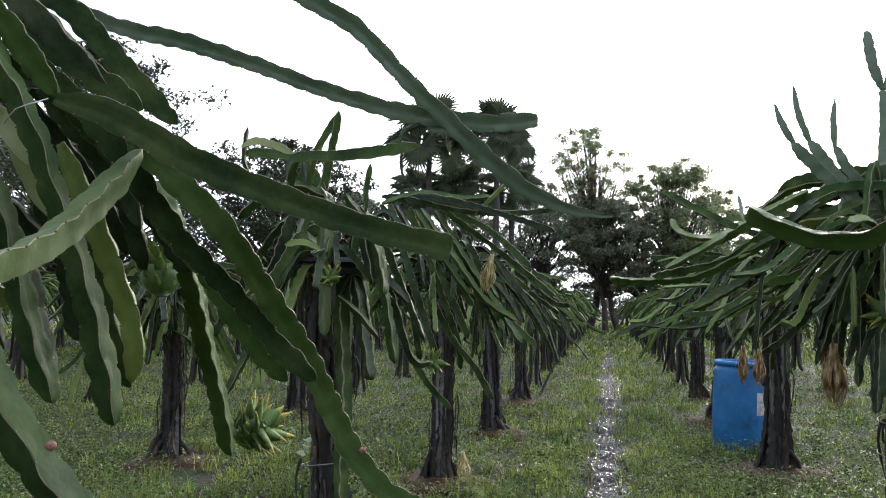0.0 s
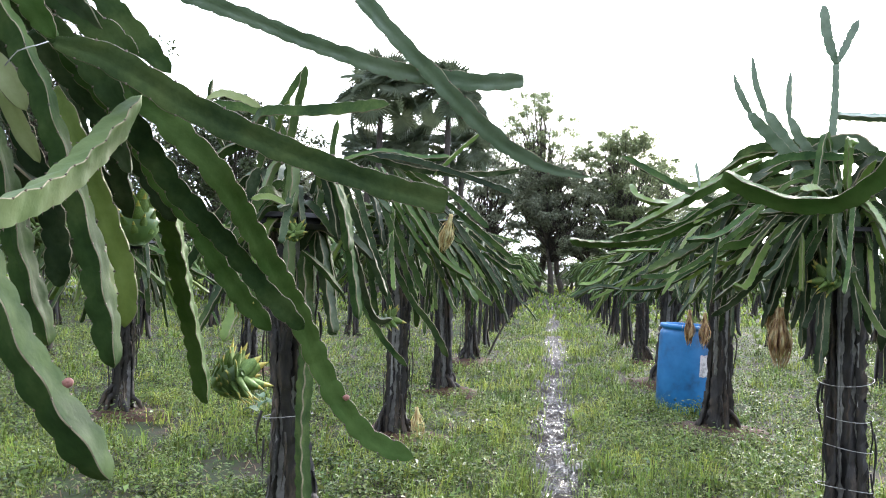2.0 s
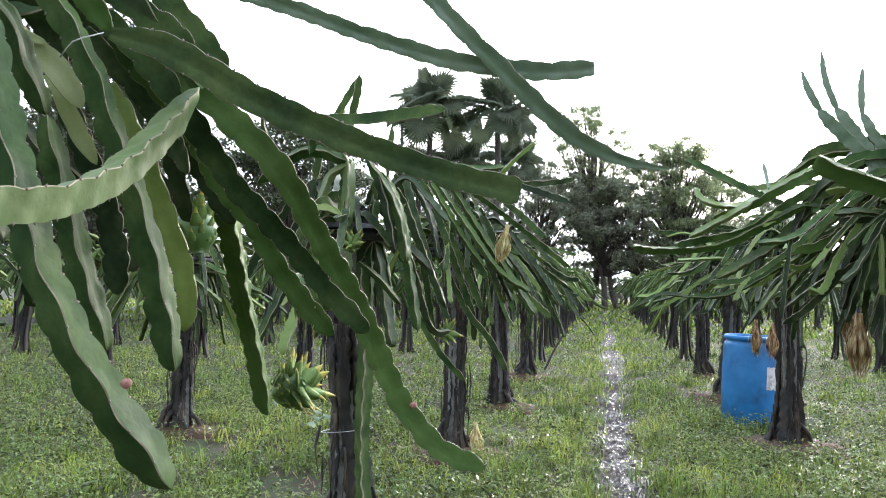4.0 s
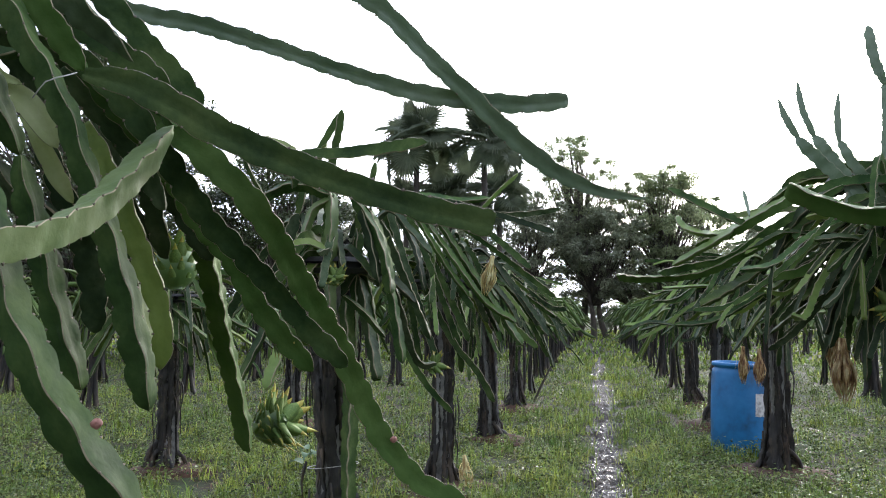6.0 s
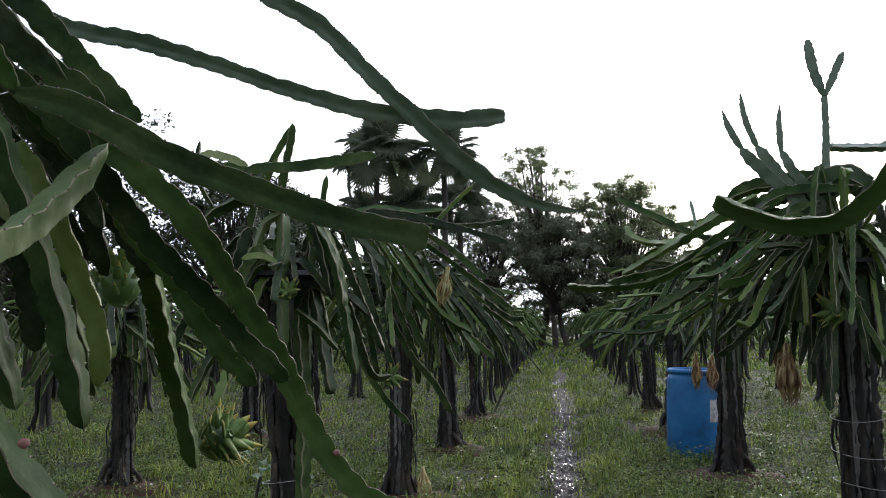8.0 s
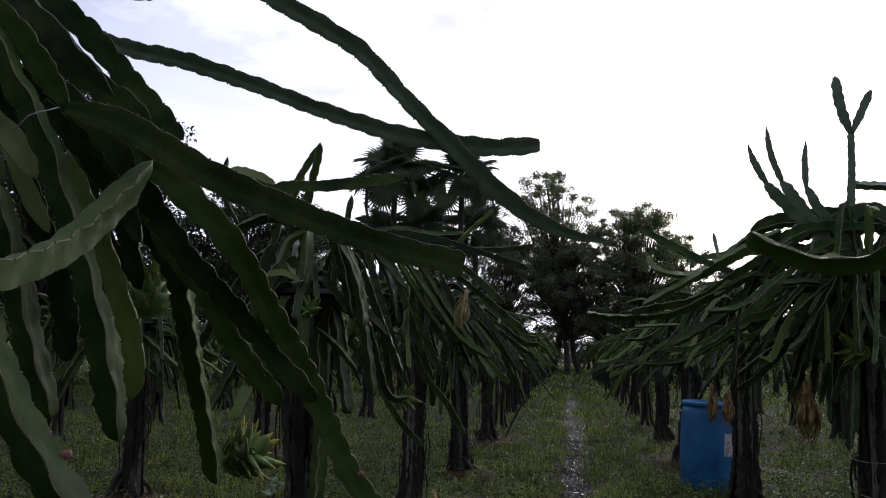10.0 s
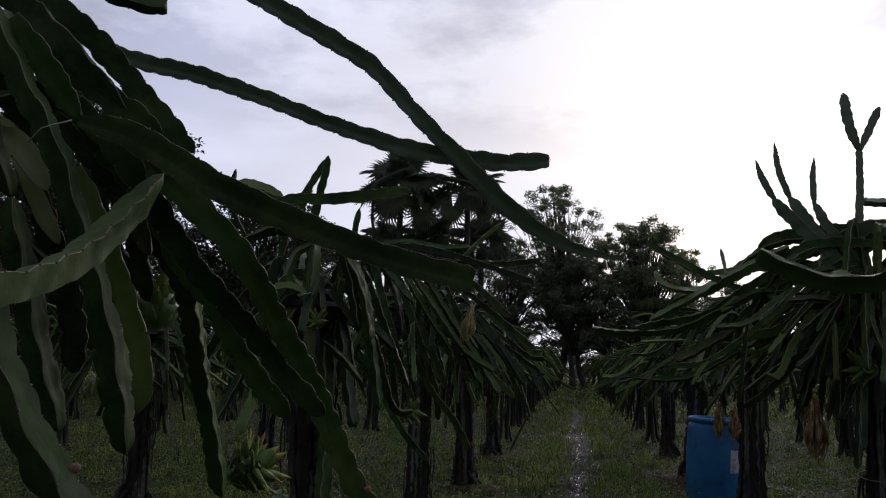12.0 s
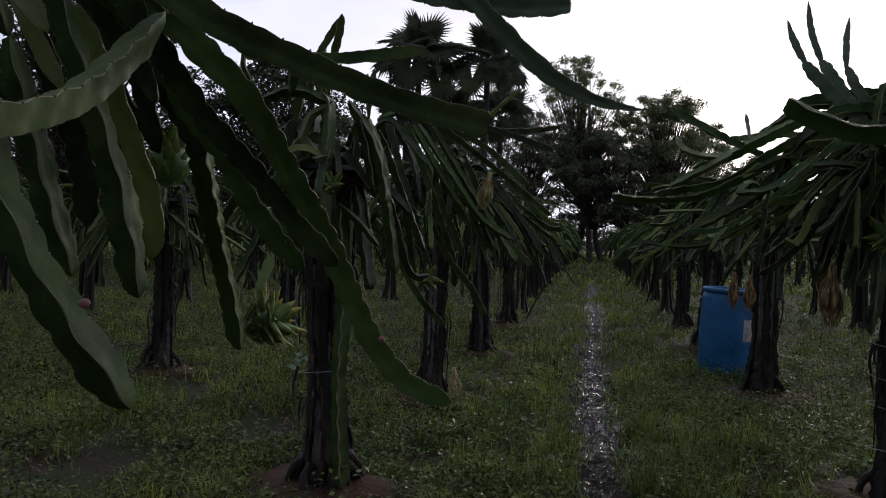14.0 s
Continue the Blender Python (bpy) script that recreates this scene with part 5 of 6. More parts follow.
stem_at(front, [(-0.961, 1.50, 1.620), (-0.948, 1.50, 1.566), (-0.931, 1.52, 1.470), (-0.908, 1.54, 1.353), (-0.867, 1.56, 1.216)], STEM, r=0.032, rib=(0.6, -0.8, 0), lobe=0.048, scal=0.25)
stem_at(front, [(-1.12, 1.62, 1.66), (-1.052, 1.66, 1.538), (-1.026, 1.68, 1.464), (-1.011, 1.70, 1.355), (-0.984, 1.72, 1.245)], STEM_OLD_SHADED, r=0.031, rib=(0.6, -0.8, 0), lobe=0.048, scal=0.25)
stem_at(front, [(-1.12, 1.8, 1.86), (-1.035, 1.90, 1.832), (-0.962, 2.00, 1.697), (-0.941, 2.05, 1.620), (-0.930, 2.08, 1.570)], STEM_OLD_SHADED, r=0.031, rib=(1, -0.3, 0), lobe=0.048, scal=0.25)
stem_at(front, [(-1.0, 1.70, 1.70), (-0.928, 1.75, 1.570), (-0.914, 1.78, 1.471), (-0.899, 1.80, 1.357), (-0.884, 1.85, 1.217)], r=0.029, rib=(0.7, -0.7, 0), lobe=0.048, scal=0.25)
stem_at(front, [(-1.25, 1.85, 1.90), (-1.167, 2.00, 1.890), (-1.148, 2.10, 1.734), (-1.183, 2.20, 1.534), (-1.219, 2.25, 1.361)], STEM_OLD_SHADED, r=0.031, lobe=0.048, scal=0.25)
stem_at(front, [(-1.15, 1.62, 1.90), (-1.018, 1.70, 1.870), (-0.962, 1.80, 1.755), (-0.935, 1.90, 1.628), (-0.941, 2.00, 1.475)], STEM_OLD_SHADED, r=0.031, rib=(0.7, -0.6, 0), lobe=0.048, scal=0.25)
stem_at(front, [(-1.3, 1.7, 1.92), (-1.203, 1.80, 1.910), (-1.182, 1.90, 1.710), (-1.138, 2.00, 1.476), (-1.141, 2.05, 1.305)], STEM_OLD_SHADED, r=0.034, lobe=0.048, scal=0.25)
stem_at(front, [(-1.02, 1.45, 2.08), (-0.898, 1.50, 2.056), (-0.816, 1.52, 2.008), (-0.765, 1.53, 1.994), (-0.720, 1.54, 1.990)], r=0.026, rib=(0, 0, 1), lobe=0.05, blunt=True)
add_stems(front, np.random.RandomState(77), 20, 0.55, 2.2, [0.3, 0.0, 0.5, 0.2, 0.0], stray=0.0, keep=lambda p: p.z > 1.42, old=0.7)
add_stems(front, np.random.RandomState(78), 60, 0.60, 1.25, stray=0.0, keep=lambda p: (p.y > 1.75 or p.z > 1.7) and p.z > 1.18, drop=0.55, old=0.6)
# stems out of view, added to fill the head and shade those below
add_stems(front, np.random.RandomState(79), 40, 0.75, 2.6, [0.0, 0.0, 0.6, 0.4, 0.0], stray=0.0, keep=lambda p: p.z > 1.42, old=0.7)
add_stems(front, np.random.RandomState(76), 60, 0.95, 3.6, stray=0.3, keep=lambda p: p.x < -0.72 * p.y - 0.05, step=0.022, old=0.5)
for p in ((-0.608, 1.18, 1.216), (-0.405, 1.99, 1.090)):
    b = part("bud", egg_mesh("bud", 0.0066, 0.014, lobes=3, rough=0.06, seed=4), BUD, front, "tiny pinkish flower bud")
    b.location = Vector(p) - front.location
fruit(front, (-0.819, 2.36, 1.058), 0.043, (0.85, -0.2, 0.42), 1, "unripe green fruit with yellow and reddish tips", 0.058, 7, 36)
fruit(front, (-1.134, 2.43, 1.487), 0.060, (-0.1, 0.1, 1), 2, "round green unripe fruit with closed scales", 0.050, 7, 16)
fruit(front, (-0.683, 2.10, 1.319), 0.046, (0.6, 0.3, -0.6), 3, "small green fruit in the shade", 0.050, 5)
for k, (z, sag) in enumerate(((0.7, 0.01), (1.2, 0.02))):
    tie(front, z, 0.16, sag, k)


def thread(root, pts, r, label):
    o = root.location
    V, F = tube_arrays([(p[0] - o.x, p[1] - o.y, p[2] - o.z) for p in pts], [r, r], 5, 0.02)
    return part("tie_wire", Heap().add(V, F).mesh("tie_wire"), WIRE, root, label)


thread(front, [(-0.864, 1.39, 1.692), (-0.855, 1.39, 1.703), (-0.840, 1.38, 1.711), (-0.826, 1.38, 1.718), (-0.817, 1.40, 1.728), (-0.821, 1.44, 1.745)], 0.0011, "thin pale tie wire")

# ---------------------------------------------------------------- first plants along the alley
left_1 = own_plant(*FIRST["left_1"], 1, "climbing cactus with a spiky head of stems")
add_stems(left_1, np.random.RandomState(81), 15, 0.75, 0.3, share=[0.45, 0.40, 0.10, 0.0, 0.05], wide=1.1, old=0.55)
add_stems(left_1, np.random.RandomState(91), 18, 0.50, None, [0.6, 0.0, 0.34, 0.06, 0.0], low=0.0, drop=0.26, wide=1.0, old=0.85)
for pts, r in (([(-1.29, 4.3, 1.90), (-1.241, 4.3, 2.153), (-1.211, 4.3, 2.296), (-1.198, 4.3, 2.391)], 0.026),
               ([(-1.43, 4.3, 1.99), (-1.36, 4.3, 2.09), (-1.30, 4.3, 2.20), (-1.20, 4.3, 2.376)], 0.022),
               ([(-1.36, 4.05, 1.96), (-1.275, 3.90, 2.070), (-1.034, 3.80, 2.063), (-0.845, 3.75, 2.068), (-0.648, 3.70, 2.082)], 0.032),
               ([(-1.25, 4.3, 1.95), (-1.35, 4.3, 2.10), (-1.485, 4.3, 2.165), (-1.70, 4.3, 2.18)], 0.030),
               ([(-1.60, 4.3, 1.95), (-1.695, 4.3, 2.122), (-1.695, 4.3, 2.238), (-1.686, 4.3, 2.32)], 0.016),
               ([(-1.02, 4.2, 1.86), (-1.020, 4.2, 1.98), (-0.997, 4.2, 2.10)], 0.020)):
    stem_at(left_1, pts, STEM, r, 1, 0.02, lobe=0.06, rib=(0, -0.4, 1))
stem_at(left_1, [(-1.27, 4.23, 1.98), (-1.20, 4.15, 1.90), (-1.20, 4.14, 1.60), (-1.20, 4.15, 1.25)], STEM_PALE, 0.036, 1, 0.02, lobe=0.06, rib=(0.2, -1, 0))
stem_at(left_1, [(-1.16, 4.27, 1.45), (-1.12, 4.24, 1.0), (-1.13, 4.25, 0.55), (-1.10, 4.26, 0.05)], STEM, 0.045, 1, 0.02, lobe=0.06, rib=(0.2, -1, 0))
stem_at(left_1, [(-1.103, 4.15, 1.934), (-0.965, 4.15, 1.713), (-0.897, 4.15, 1.444), (-0.844, 4.15, 1.126)], STEM, 0.030, 1, 0.02, lobe=0.06, scal=0.28, rib=(0.3, -0.9, 0.2))
stem_at(left_1, [(-1.188, 4.15, 1.923), (-1.295, 4.15, 1.852), (-1.351, 4.15, 1.667)], STEM_PALE, 0.026, 1, 0.02, lobe=0.06, scal=0.28, rib=(0.3, -0.9, 0.2))
stem_at(left_1, [(-1.188, 4.15, 1.923), (-1.373, 4.15, 1.985), (-1.532, 4.15, 1.934), (-1.662, 4.15, 1.826)], STEM, 0.034, 1, 0.02, lobe=0.06, scal=0.28, rib=(0.3, -0.9, 0.2))
stem_at(left_1, [(-1.137, 4.15, 1.446), (-1.034, 4.15, 1.365), (-0.927, 4.15, 1.247)], STEM, 0.022, 1, 0.02, lobe=0.06, scal=0.28, rib=(0.3, -0.9, 0.2))
stem_at(left_1, [(-1.075, 4.15, 1.906), (-1.014, 4.15, 1.741), (-0.960, 4.15, 1.498)], STEM_OLD_SHADED, 0.028, 1, 0.02, lobe=0.06, scal=0.28, rib=(0.3, -0.9, 0.2))
stem_at(left_1, [(-1.584, 4.00, 2.153), (-1.489, 3.95, 2.169), (-1.380, 3.90, 2.139), (-1.285, 3.90, 2.099)], STEM_BACKLIT, 0.024, 1, 0.02, lobe=0.05, scal=0.25, rib=(0.2, -0.5, 0.9))
fruit(left_1, (-1.144, 4.05, 1.515), 0.028, (0, -0.6, 0.5), 5, "small spiky yellow-green bud", 0.05, 4)
tie(left_1, 0.63, 0.128, 0.015, 2)

left_2 = own_plant(*FIRST["left_2"], 2, "climbing cactus with long stems sweeping to the ground")
for ob in left_2.children:
    if ob.name.startswith("woody_trunk"):
        ob.scale = (0.84, 0.84, 1.0)
add_stems(left_2, np.random.RandomState(82), 40, 1.0, -0.3, share=[0.42, 0.22, 0.16, 0.02, 0.18], wide=1.0, keep=lambda p: p.z > 1.05 and p.x < -0.05)
add_stems(left_2, np.random.RandomState(92), 16, 0.7, None, [0.5, 0.0, 0.46, 0.04, 0.0], low=0.0, drop=0.32, old=0.6)
stem_at(left_2, [(-1.515, 6.45, 2.175), (-1.390, 6.51, 1.929), (-1.333, 6.57, 1.675), (-1.231, 6.63, 0.990)], STEM, 0.034, 1, 0.02, lobe=0.07, scal=0.28, roll=0.0)
stem_at(left_2, [(-1.446, 6.63, 2.182), (-1.295, 6.69, 1.899), (-1.164, 6.45, 1.541)], STEM_OLD_SHADED, 0.030, 1, 0.02, lobe=0.07, scal=0.28, roll=0.7)
stem_at(left_2, [(-1.332, 6.51, 2.134), (-1.107, 6.57, 1.714), (-0.862, 6.63, 1.160)], STEM, 0.032, 1, 0.02, lobe=0.07, scal=0.28, roll=1.4)
stem_at(left_2, [(-1.257, 6.69, 2.162), (-0.917, 6.45, 1.725), (-0.718, 6.51, 1.454), (-0.495, 6.57, 1.306)], STEM_FRESH, 0.030, 1, 0.02, lobe=0.07, scal=0.28, roll=2.1)
stem_at(left_2, [(-1.125, 6.57, 2.135), (-0.857, 6.63, 1.713), (-0.652, 6.69, 1.413), (-0.448, 6.45, 1.144)], STEM, 0.034, 1, 0.02, lobe=0.07, scal=0.28, roll=2.8)
stem_at(left_2, [(-1.449, 6.45, 2.173), (-1.248, 6.51, 1.501), (-1.070, 6.57, 0.952)], STEM_OLD_SHADED, 0.034, 1, 0.02, lobe=0.07, scal=0.28, roll=3.5)
stem_at(left_2, [(-1.070, 6.63, 2.150), (-0.647, 6.69, 1.842), (-0.199, 6.45, 1.488)], STEM, 0.028, 1, 0.02, lobe=0.07, scal=0.28, roll=4.2)
stem_at(left_2, [(-1.529, 6.51, 2.183), (-1.234, 6.57, 2.269), (-0.938, 6.63, 2.233), (-0.706, 6.69, 2.256)], STEM, 0.030, 1, 0.02, lobe=0.07, scal=0.28, roll=4.9)
stem_at(left_2, [(-1.572, 6.69, 2.260), (-1.040, 6.45, 2.203), (-0.626, 6.51, 2.102), (-0.214, 6.57, 1.971)], STEM_OLD_SHADED, 0.028, 1, 0.02, lobe=0.07, scal=0.28, roll=5.6)
stem_at(left_2, [(-0.823, 6.57, 2.093), (-0.635, 6.63, 2.301), (-0.488, 6.69, 2.444)], STEM_YOUNG, 0.022, 1, 0.02, lobe=0.07, scal=0.28, roll=6.3)
stem_at(left_2, [(-1.255, 6.45, 2.133), (-1.002, 6.51, 1.709), (-0.851, 6.57, 1.498)], STEM_FRESH, 0.028, 1, 0.02, lobe=0.07, scal=0.28, roll=7.0)
stem_at(left_2, [(-1.114, 6.63, 2.173), (-0.731, 6.69, 1.995), (-0.378, 6.45, 1.695)], STEM, 0.030, 1, 0.02, lobe=0.07, scal=0.28, roll=7.7)
stem_at(left_2, [(-1.353, 6.51, 2.229), (-0.887, 6.57, 2.129), (-0.467, 6.63, 2.124), (-0.173, 6.69, 2.166)], STEM_OLD_SHADED, 0.028, 1, 0.02, lobe=0.07, scal=0.28, roll=8.4)
stem_at(left_2, [(-1.347, 6.69, 2.174), (-1.108, 6.45, 1.666), (-0.931, 6.51, 1.164), (-0.908, 6.57, 0.932)], STEM, 0.030, 1, 0.02, lobe=0.07, scal=0.28, roll=9.1)
for pts in ([(-1.30, 6.85, 1.95), (-1.196, 6.60, 1.595), (-0.963, 6.50, 1.173), (-0.775, 6.45, 0.952), (-0.641, 6.40, 0.733)],
            [(-1.30, 6.85, 1.85), (-1.48, 6.55, 1.624), (-1.357, 6.50, 1.197), (-1.166, 6.50, 0.863), (-0.961, 6.50, 0.640)]):
    stem_at(left_2, pts, STEM, 0.030, 1, 0.02, lobe=0.07, rib=(0.6, -0.6, 0.3))
fruit(left_2, (-1.12, 6.46, 0.985), 0.045, (0.7, -0.5, 0.3), 6, "spiky yellow-tipped unripe fruit", 0.075, 4)
fruit(left_2, (-1.329, 6.55, 1.59), 0.034, (0, -0.6, 0.4), 7, "small spiky yellow-green bud", 0.06, 4)
withered(left_2, (-0.649, 6.30, 1.764), 0.052, 0.25, 3, (8, -10), "faded yellow flower hanging among stems", DRY_PALE)
withered(left_2, (-0.918, 6.80, 0.27), 0.055, 0.22, 4, (10, 12), mat=DRY_PALE)

right_1 = own_plant(*FIRST["right_1"], 3, "cactus crowned with upright spear-like stems")
add_stems(right_1, np.random.RandomState(83), 46, 1.04, 3.2, [0.26, 0.06, 0.18, 0.0, 0.50], stray=0.35, low=0.06, drop=0.46, wide=0.72, shoots=0.5, old=0.5, keep=lambda p: p.z > 1.15, young=0.30)
add_stems(right_1, np.random.RandomState(95), 26, 0.6, None, [0.7, 0.0, 0.3, 0.0, 0.0], low=0.0, drop=0.38, wide=0.9, old=0.7)
add_stems(right_1, np.random.RandomState(93), 20, share=[0, 1, 0, 0, 0], shoots=0.1, wide=0.9)
# long stems that arch from its head over the alley
stem_at(right_1, [(1.710, 4.68, 2.066), (1.601, 4.75, 2.135), (1.465, 4.82, 2.092), (1.401, 4.89, 2.021), (1.289, 4.68, 1.885)], STEM_GREY, 0.046, 1, 0.018, lobe=0.06, scal=0.28, roll=0.0)
stem_at(right_1, [(1.966, 5.14, 2.081), (1.767, 5.21, 2.154), (1.491, 5.00, 2.147), (1.360, 5.07, 2.145), (1.192, 5.14, 2.124), (1.104, 5.21, 2.056)], STEM, 0.034, 1, 0.018, lobe=0.06, scal=0.28, roll=0.8)
stem_at(right_1, [(1.606, 5.00, 2.087), (1.359, 5.07, 2.106), (1.159, 5.14, 2.076), (0.980, 5.21, 1.945), (0.722, 5.00, 1.769)], STEM, 0.030, 1, 0.018, lobe=0.06, scal=0.28, roll=1.6)
stem_at(right_1, [(1.433, 4.82, 2.018), (1.161, 4.89, 1.992), (0.910, 4.68, 1.867), (0.747, 4.75, 1.775), (0.578, 4.82, 1.719)], STEM_FRESH, 0.028, 1, 0.018, lobe=0.06, scal=0.28, roll=2.4)
stem_at(right_1, [(1.417, 4.68, 1.954), (1.151, 4.75, 1.853), (1.017, 4.82, 1.715), (0.878, 4.89, 1.572), (0.580, 4.68, 1.404)], STEM, 0.032, 1, 0.018, lobe=0.06, scal=0.28, roll=3.2)
stem_at(right_1, [(1.429, 4.82, 1.943), (1.280, 4.89, 1.745), (1.094, 4.68, 1.586), (0.904, 4.75, 1.547)], STEM_FRESH, 0.030, 1, 0.018, lobe=0.06, scal=0.28, roll=4.0)
stem_at(right_1, [(1.372, 4.68, 1.882), (1.288, 4.75, 1.644), (1.188, 4.82, 1.438)], STEM_GREY, 0.028, 1, 0.018, lobe=0.06, scal=0.28, roll=4.8)
stem_at(right_1, [(1.175, 4.82, 2.026), (0.890, 4.89, 1.877), (0.678, 4.68, 1.741), (0.450, 4.75, 1.612)], STEM_YOUNG, 0.026, 1, 0.018, lobe=0.06, scal=0.28, roll=5.6)
stem_at(right_1, [(1.281, 4.68, 2.002), (0.949, 4.75, 1.800), (0.753, 4.82, 1.661), (0.522, 4.89, 1.610), (0.379, 4.68, 1.571)], STEM, 0.026, 1, 0.018, lobe=0.06, scal=0.28, roll=6.4)
stem_at(right_1, [(1.135, 4.82, 1.772), (0.975, 4.89, 1.789), (0.725, 4.68, 1.851), (0.434, 4.75, 2.018)], STEM, 0.024, 1, 0.018, lobe=0.06, scal=0.28, roll=7.2)
stem_at(right_1, [(0.830, 4.68, 1.854), (0.833, 4.75, 1.922), (0.828, 4.82, 2.010)], STEM_GREY, 0.012, 1, 0.018, lobe=0.06, scal=0.28, roll=8.0)
stem_at(right_1, [(1.690, 4.82, 2.054), (1.569, 4.89, 2.024), (1.383, 4.68, 1.839), (1.366, 4.75, 1.642)], STEM_OLD_SHADED, 0.036, 1, 0.018, lobe=0.06, scal=0.28, roll=8.8)
stem_at(right_1, [(1.748, 4.68, 2.015), (1.690, 4.75, 1.999), (1.622, 4.82, 1.848), (1.604, 4.89, 1.617)], STEM_OLD_SHADED, 0.036, 1, 0.018, lobe=0.06, scal=0.28, roll=9.6)
stem_at(right_1, [(1.605, 4.82, 2.057), (1.768, 4.89, 2.003), (1.759, 4.68, 1.828), (1.793, 4.75, 1.633)], STEM_OLD_SHADED, 0.034, 1, 0.018, lobe=0.06, scal=0.28, roll=10.4)
stem_at(right_1, [(1.585, 4.68, 2.021), (1.386, 4.75, 2.038), (1.232, 4.82, 2.009), (1.158, 4.89, 1.930), (1.045, 4.68, 1.732)], STEM, 0.030, 1, 0.018, lobe=0.06, scal=0.28, roll=11.2)
stem_at(right_1, [(1.575, 4.82, 2.028), (1.366, 4.89, 2.016), (1.137, 4.68, 1.918), (1.035, 4.75, 1.797), (0.970, 4.82, 1.626)], STEM_OLD_SHADED, 0.030, 1, 0.018, lobe=0.06, scal=0.28, roll=12.0)
stem_at(right_1, [(1.809, 5.00, 2.049), (1.661, 5.07, 2.134), (1.500, 5.14, 2.129), (1.362, 5.21, 2.080)], STEM_OLD_SHADED, 0.034, 1, 0.018, lobe=0.06, scal=0.28, roll=12.8)
stem_at(right_1, [(1.026, 4.82, 1.925), (0.768, 4.89, 1.803), (0.593, 4.68, 1.772), (0.509, 4.75, 1.817), (0.488, 4.82, 1.880)], STEM_YOUNG, 0.022, 1, 0.018, lobe=0.06, scal=0.28, roll=13.6)
stem_at(right_1, [(1.020, 4.68, 1.790), (0.830, 4.75, 1.684), (0.603, 4.82, 1.574), (0.309, 4.89, 1.553), (0.167, 4.68, 1.558)], STEM_FRESH, 0.026, 1, 0.018, lobe=0.06, scal=0.28, roll=14.4)
for n, (pts, r) in enumerate((([(1.46, 4.8, 1.90), (1.341, 4.8, 2.016), (1.225, 4.8, 2.131), (1.092, 4.8, 2.276)], 0.035),
               ([(1.110, 4.8, 2.255), (1.045, 4.8, 2.379), (1.007, 4.8, 2.490)], 0.021),
               ([(1.45, 4.8, 1.90), (1.369, 4.8, 2.002), (1.265, 4.8, 2.161), (1.176, 4.8, 2.285)], 0.038),
               ([(1.188, 4.8, 2.26), (1.128, 4.8, 2.425), (1.105, 4.8, 2.585)], 0.021),
               ([(1.52, 4.8, 1.90), (1.451, 4.8, 2.019), (1.364, 4.8, 2.134), (1.303, 4.8, 2.255)], 0.032),
               ([(1.303, 4.8, 2.235), (1.298, 4.8, 2.383), (1.307, 4.8, 2.505)], 0.021),
               ([(1.60, 4.95, 1.90), (1.589, 5.0, 2.178), (1.597, 5.0, 2.381), (1.598, 5.0, 2.585)], 0.023),
               ([(1.598, 5.0, 2.585), (1.549, 5.0, 2.732), (1.523, 5.0, 2.915)], 0.030),
               ([(1.603, 5.0, 2.585), (1.652, 5.0, 2.695), (1.712, 5.0, 2.835)], 0.026),
               ([(2.05, 5.0, 2.05), (2.02, 5.0, 2.30), (1.865, 5.0, 2.292), (1.616, 5.0, 2.302)], 0.030))):
    stem_at(right_1, pts, STEM_GREY, r * 1.05, 2, 0.012, lobe=0.05, scal=0.24, depth=0.46, rib=(0.65, -0.65, 0.1), blunt=n in (6, 9), point=0.16 if n in (1, 3, 5) else 0.09)
for k in range(9):
    a, q = 0.7 * k + 0.3, 0.20 + 0.03 * (k % 3)
    x, y = right_1.location.x + math.cos(a) * q, right_1.location.y + math.sin(a) * q
    stem_at(right_1, [(right_1.location.x + math.cos(a) * 0.08, right_1.location.y + math.sin(a) * 0.08, 1.80), (x, y, 1.72), (x + 0.02, y - 0.01, 1.45), (x + 0.01 * (k % 4), y, 1.02 + 0.07 * (k % 4))], STEM_OLD_SHADED, 0.026, 1, 0.025, lobe=0.08, scal=0.3, roll=k)


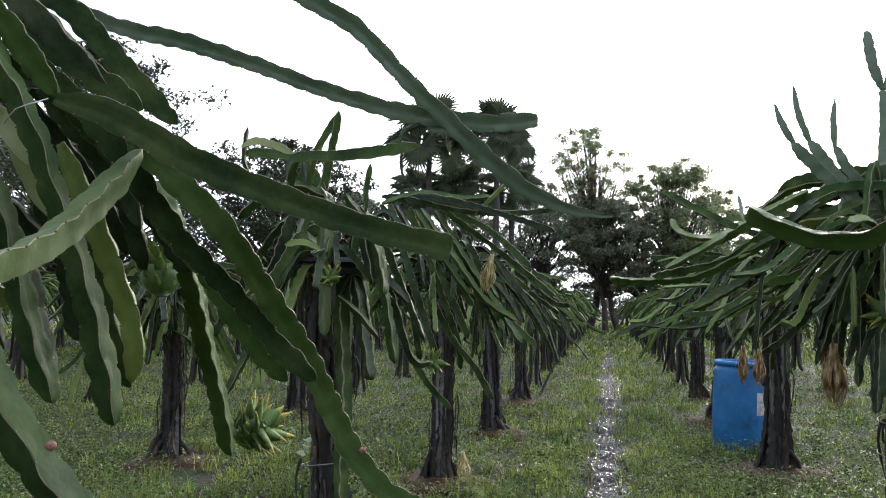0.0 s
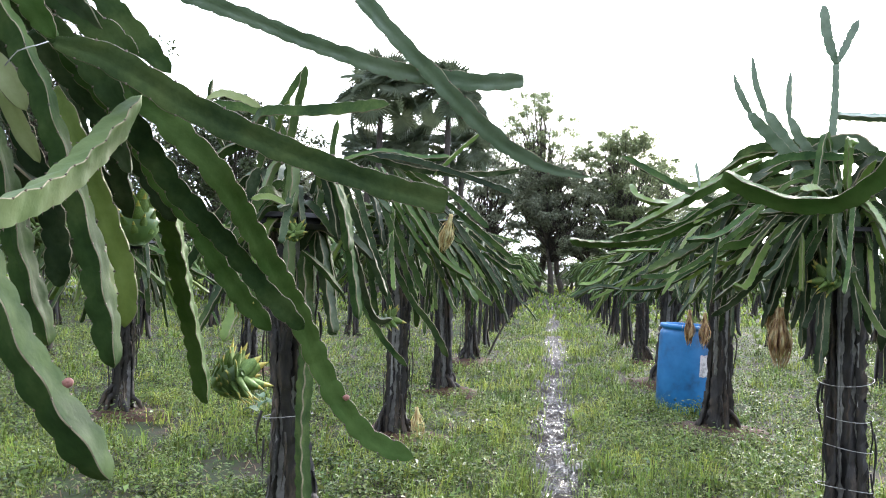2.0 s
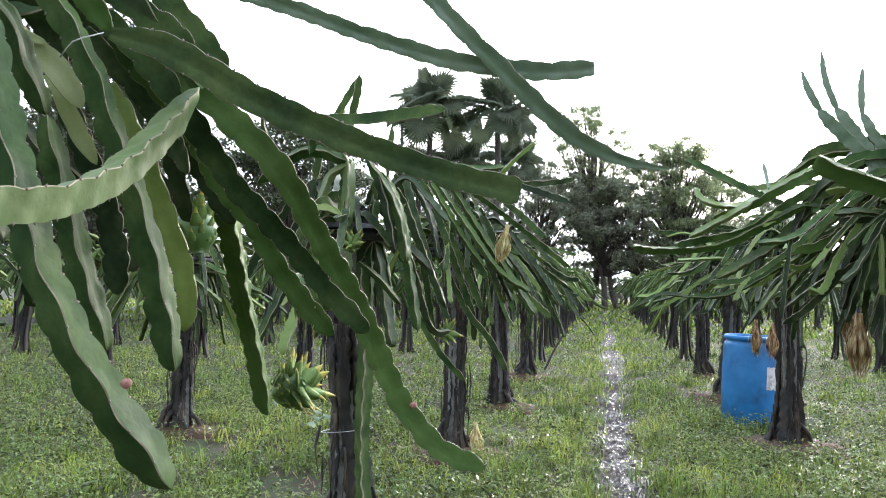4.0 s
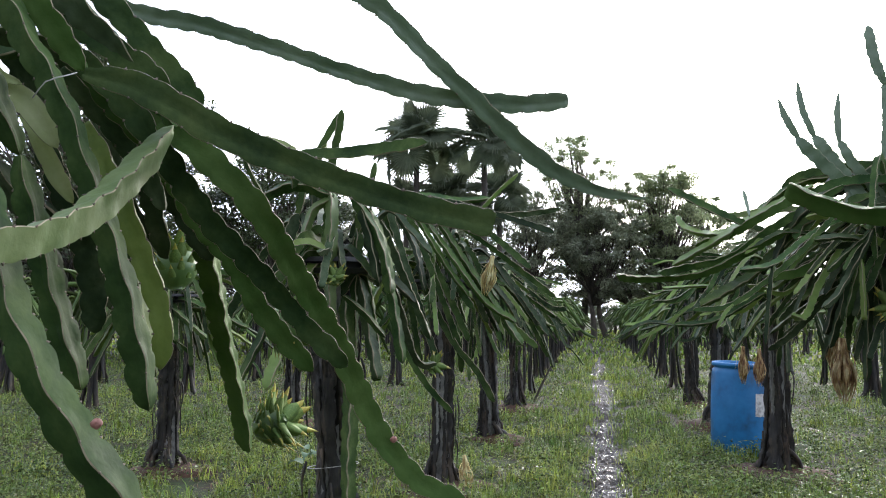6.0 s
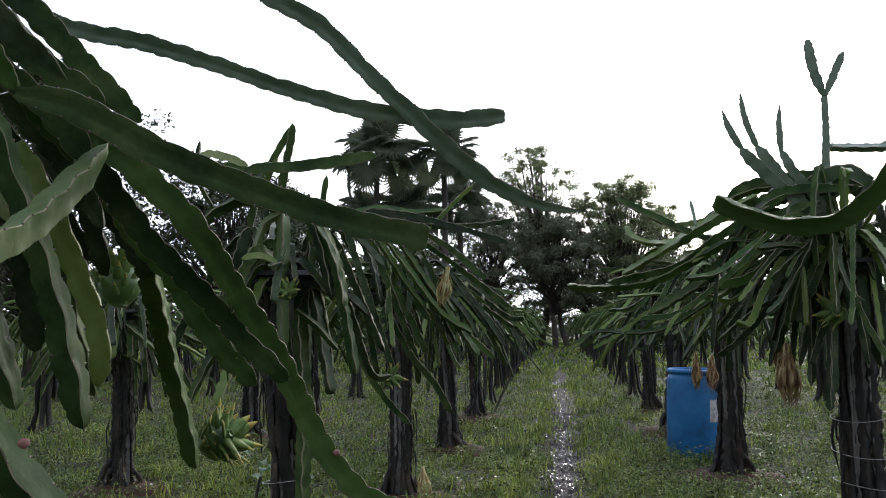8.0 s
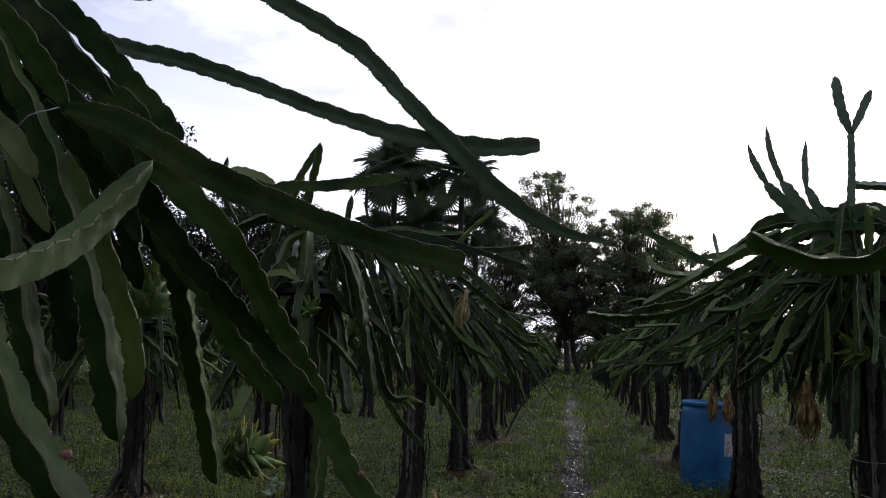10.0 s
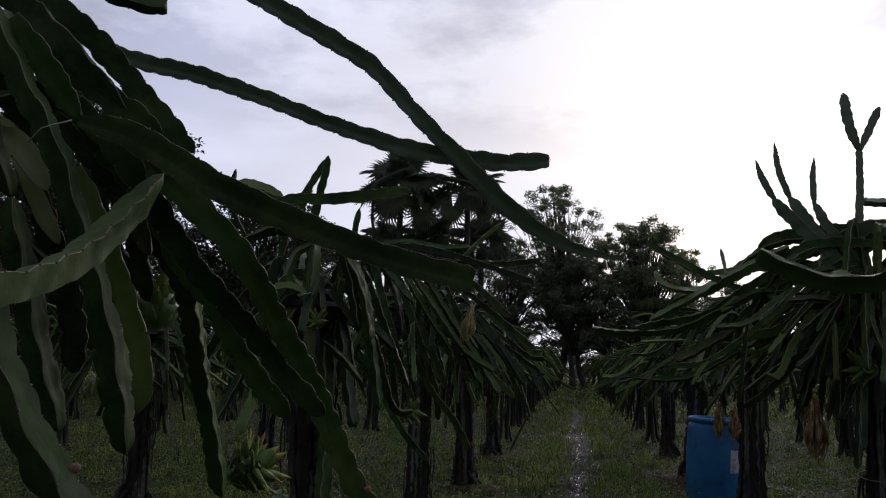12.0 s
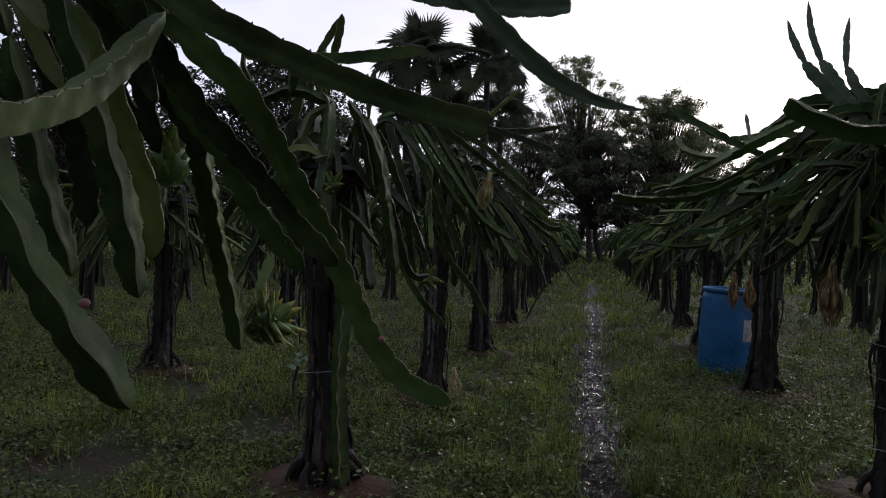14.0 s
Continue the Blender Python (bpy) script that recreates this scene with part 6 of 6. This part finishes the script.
def crest(root, seed, count, side, lift):
    """Stems that arch over the head of a plant before they fall."""
    rg = np.random.RandomState(seed)
    for k in range(count):
        pts = random_stem_points(rg, "arch" if k % 3 else "flat", 0.9, side, 0.5, 0.0, 0.42)
        up = lift * rg.uniform(0.5, 1.3)
        pts = [(p[0], p[1], p[2] + up * (0, 1, 0.8, 0.5)[i]) for i, p in enumerate(pts)]
        stem_part(root, pts, rg.randint(9999), STEM_YOUNG if k % 6 == 0 else STEM if k % 2 else STEM_OLD_SHADED, r=rg.uniform(0.017, 0.026), step=0.016, level=1, scal=0.3, roll=rg.rand() * 6, lobe=0.055, twist=rg.uniform(-1, 1), blunt=k % 4 == 0)


crest(right_1, 97, 22, 3.1, 0.24)
for k, z in enumerate((0.30, 0.52, 0.68, 0.86)):
    tie(right_1, z, 0.138, 0.02, k + 4)
withered(right_1, (1.262, 4.72, 1.225), 0.062, 0.28, 1, label="large withered tan flower hanging limp")
withered(right_1, (1.348, 5.20, 1.29), 0.045, 0.22, 2)
fruit(right_1, (1.43, 4.45, 1.39), 0.040, (-0.8, -0.4, 0.2), 8, "young green fruit with leafy scales", 0.07, 4)

right_2 = own_plant(*FIRST["right_2"], 0, "bushy cactus leaning stems over the alley beside a drum")
add_stems(right_2, np.random.RandomState(84), 60, 1.06, 3.2, [0.28, 0.06, 0.18, 0.02, 0.46], stray=0.45, low=0.06, drop=0.44, wide=0.76, shoots=0.5, old=0.62, keep=lambda p: p.z > 1.08 and p.x > 0.42, young=0.34)
add_stems(right_2, np.random.RandomState(94), 18, share=[0, 1, 0, 0, 0], low=0.0, shoots=0.1, wide=0.9)
crest(right_2, 98, 14, 3.1, 0.18)
crest(left_2, 99, 12, 0.0, 0.14)
withered(right_2, (1.284, 7.60, 1.09), 0.05, 0.27, 6)
withered(right_2, (1.412, 7.60, 1.07), 0.05, 0.27, 7)

right_0 = own_plant(*FIRST["right_0"], 2, "cactus beside the camera reaching one stem into view")
stem_at(right_0, [(1.55, 1.60, 1.85), (1.15, 1.62, 2.0), (0.85, 1.68, 1.86), (0.73, 1.75, 1.697), (0.676, 1.80, 1.604), (0.620, 1.85, 1.549), (0.551, 1.90, 1.541), (0.473, 1.93, 1.563), (0.403, 1.95, 1.603)], mat=STEM_FRESH, r=0.025, rib=(-0.2, -0.7, 0.7), lobe=0.05, blunt=True, scal=0.16, depth=0.42)

add_stems(right_0, np.random.RandomState(96), 70, 0.95, 0.0, stray=0.4, keep=lambda p: p.x > 0.62 * p.y + 0.12, step=0.022, old=0.5)
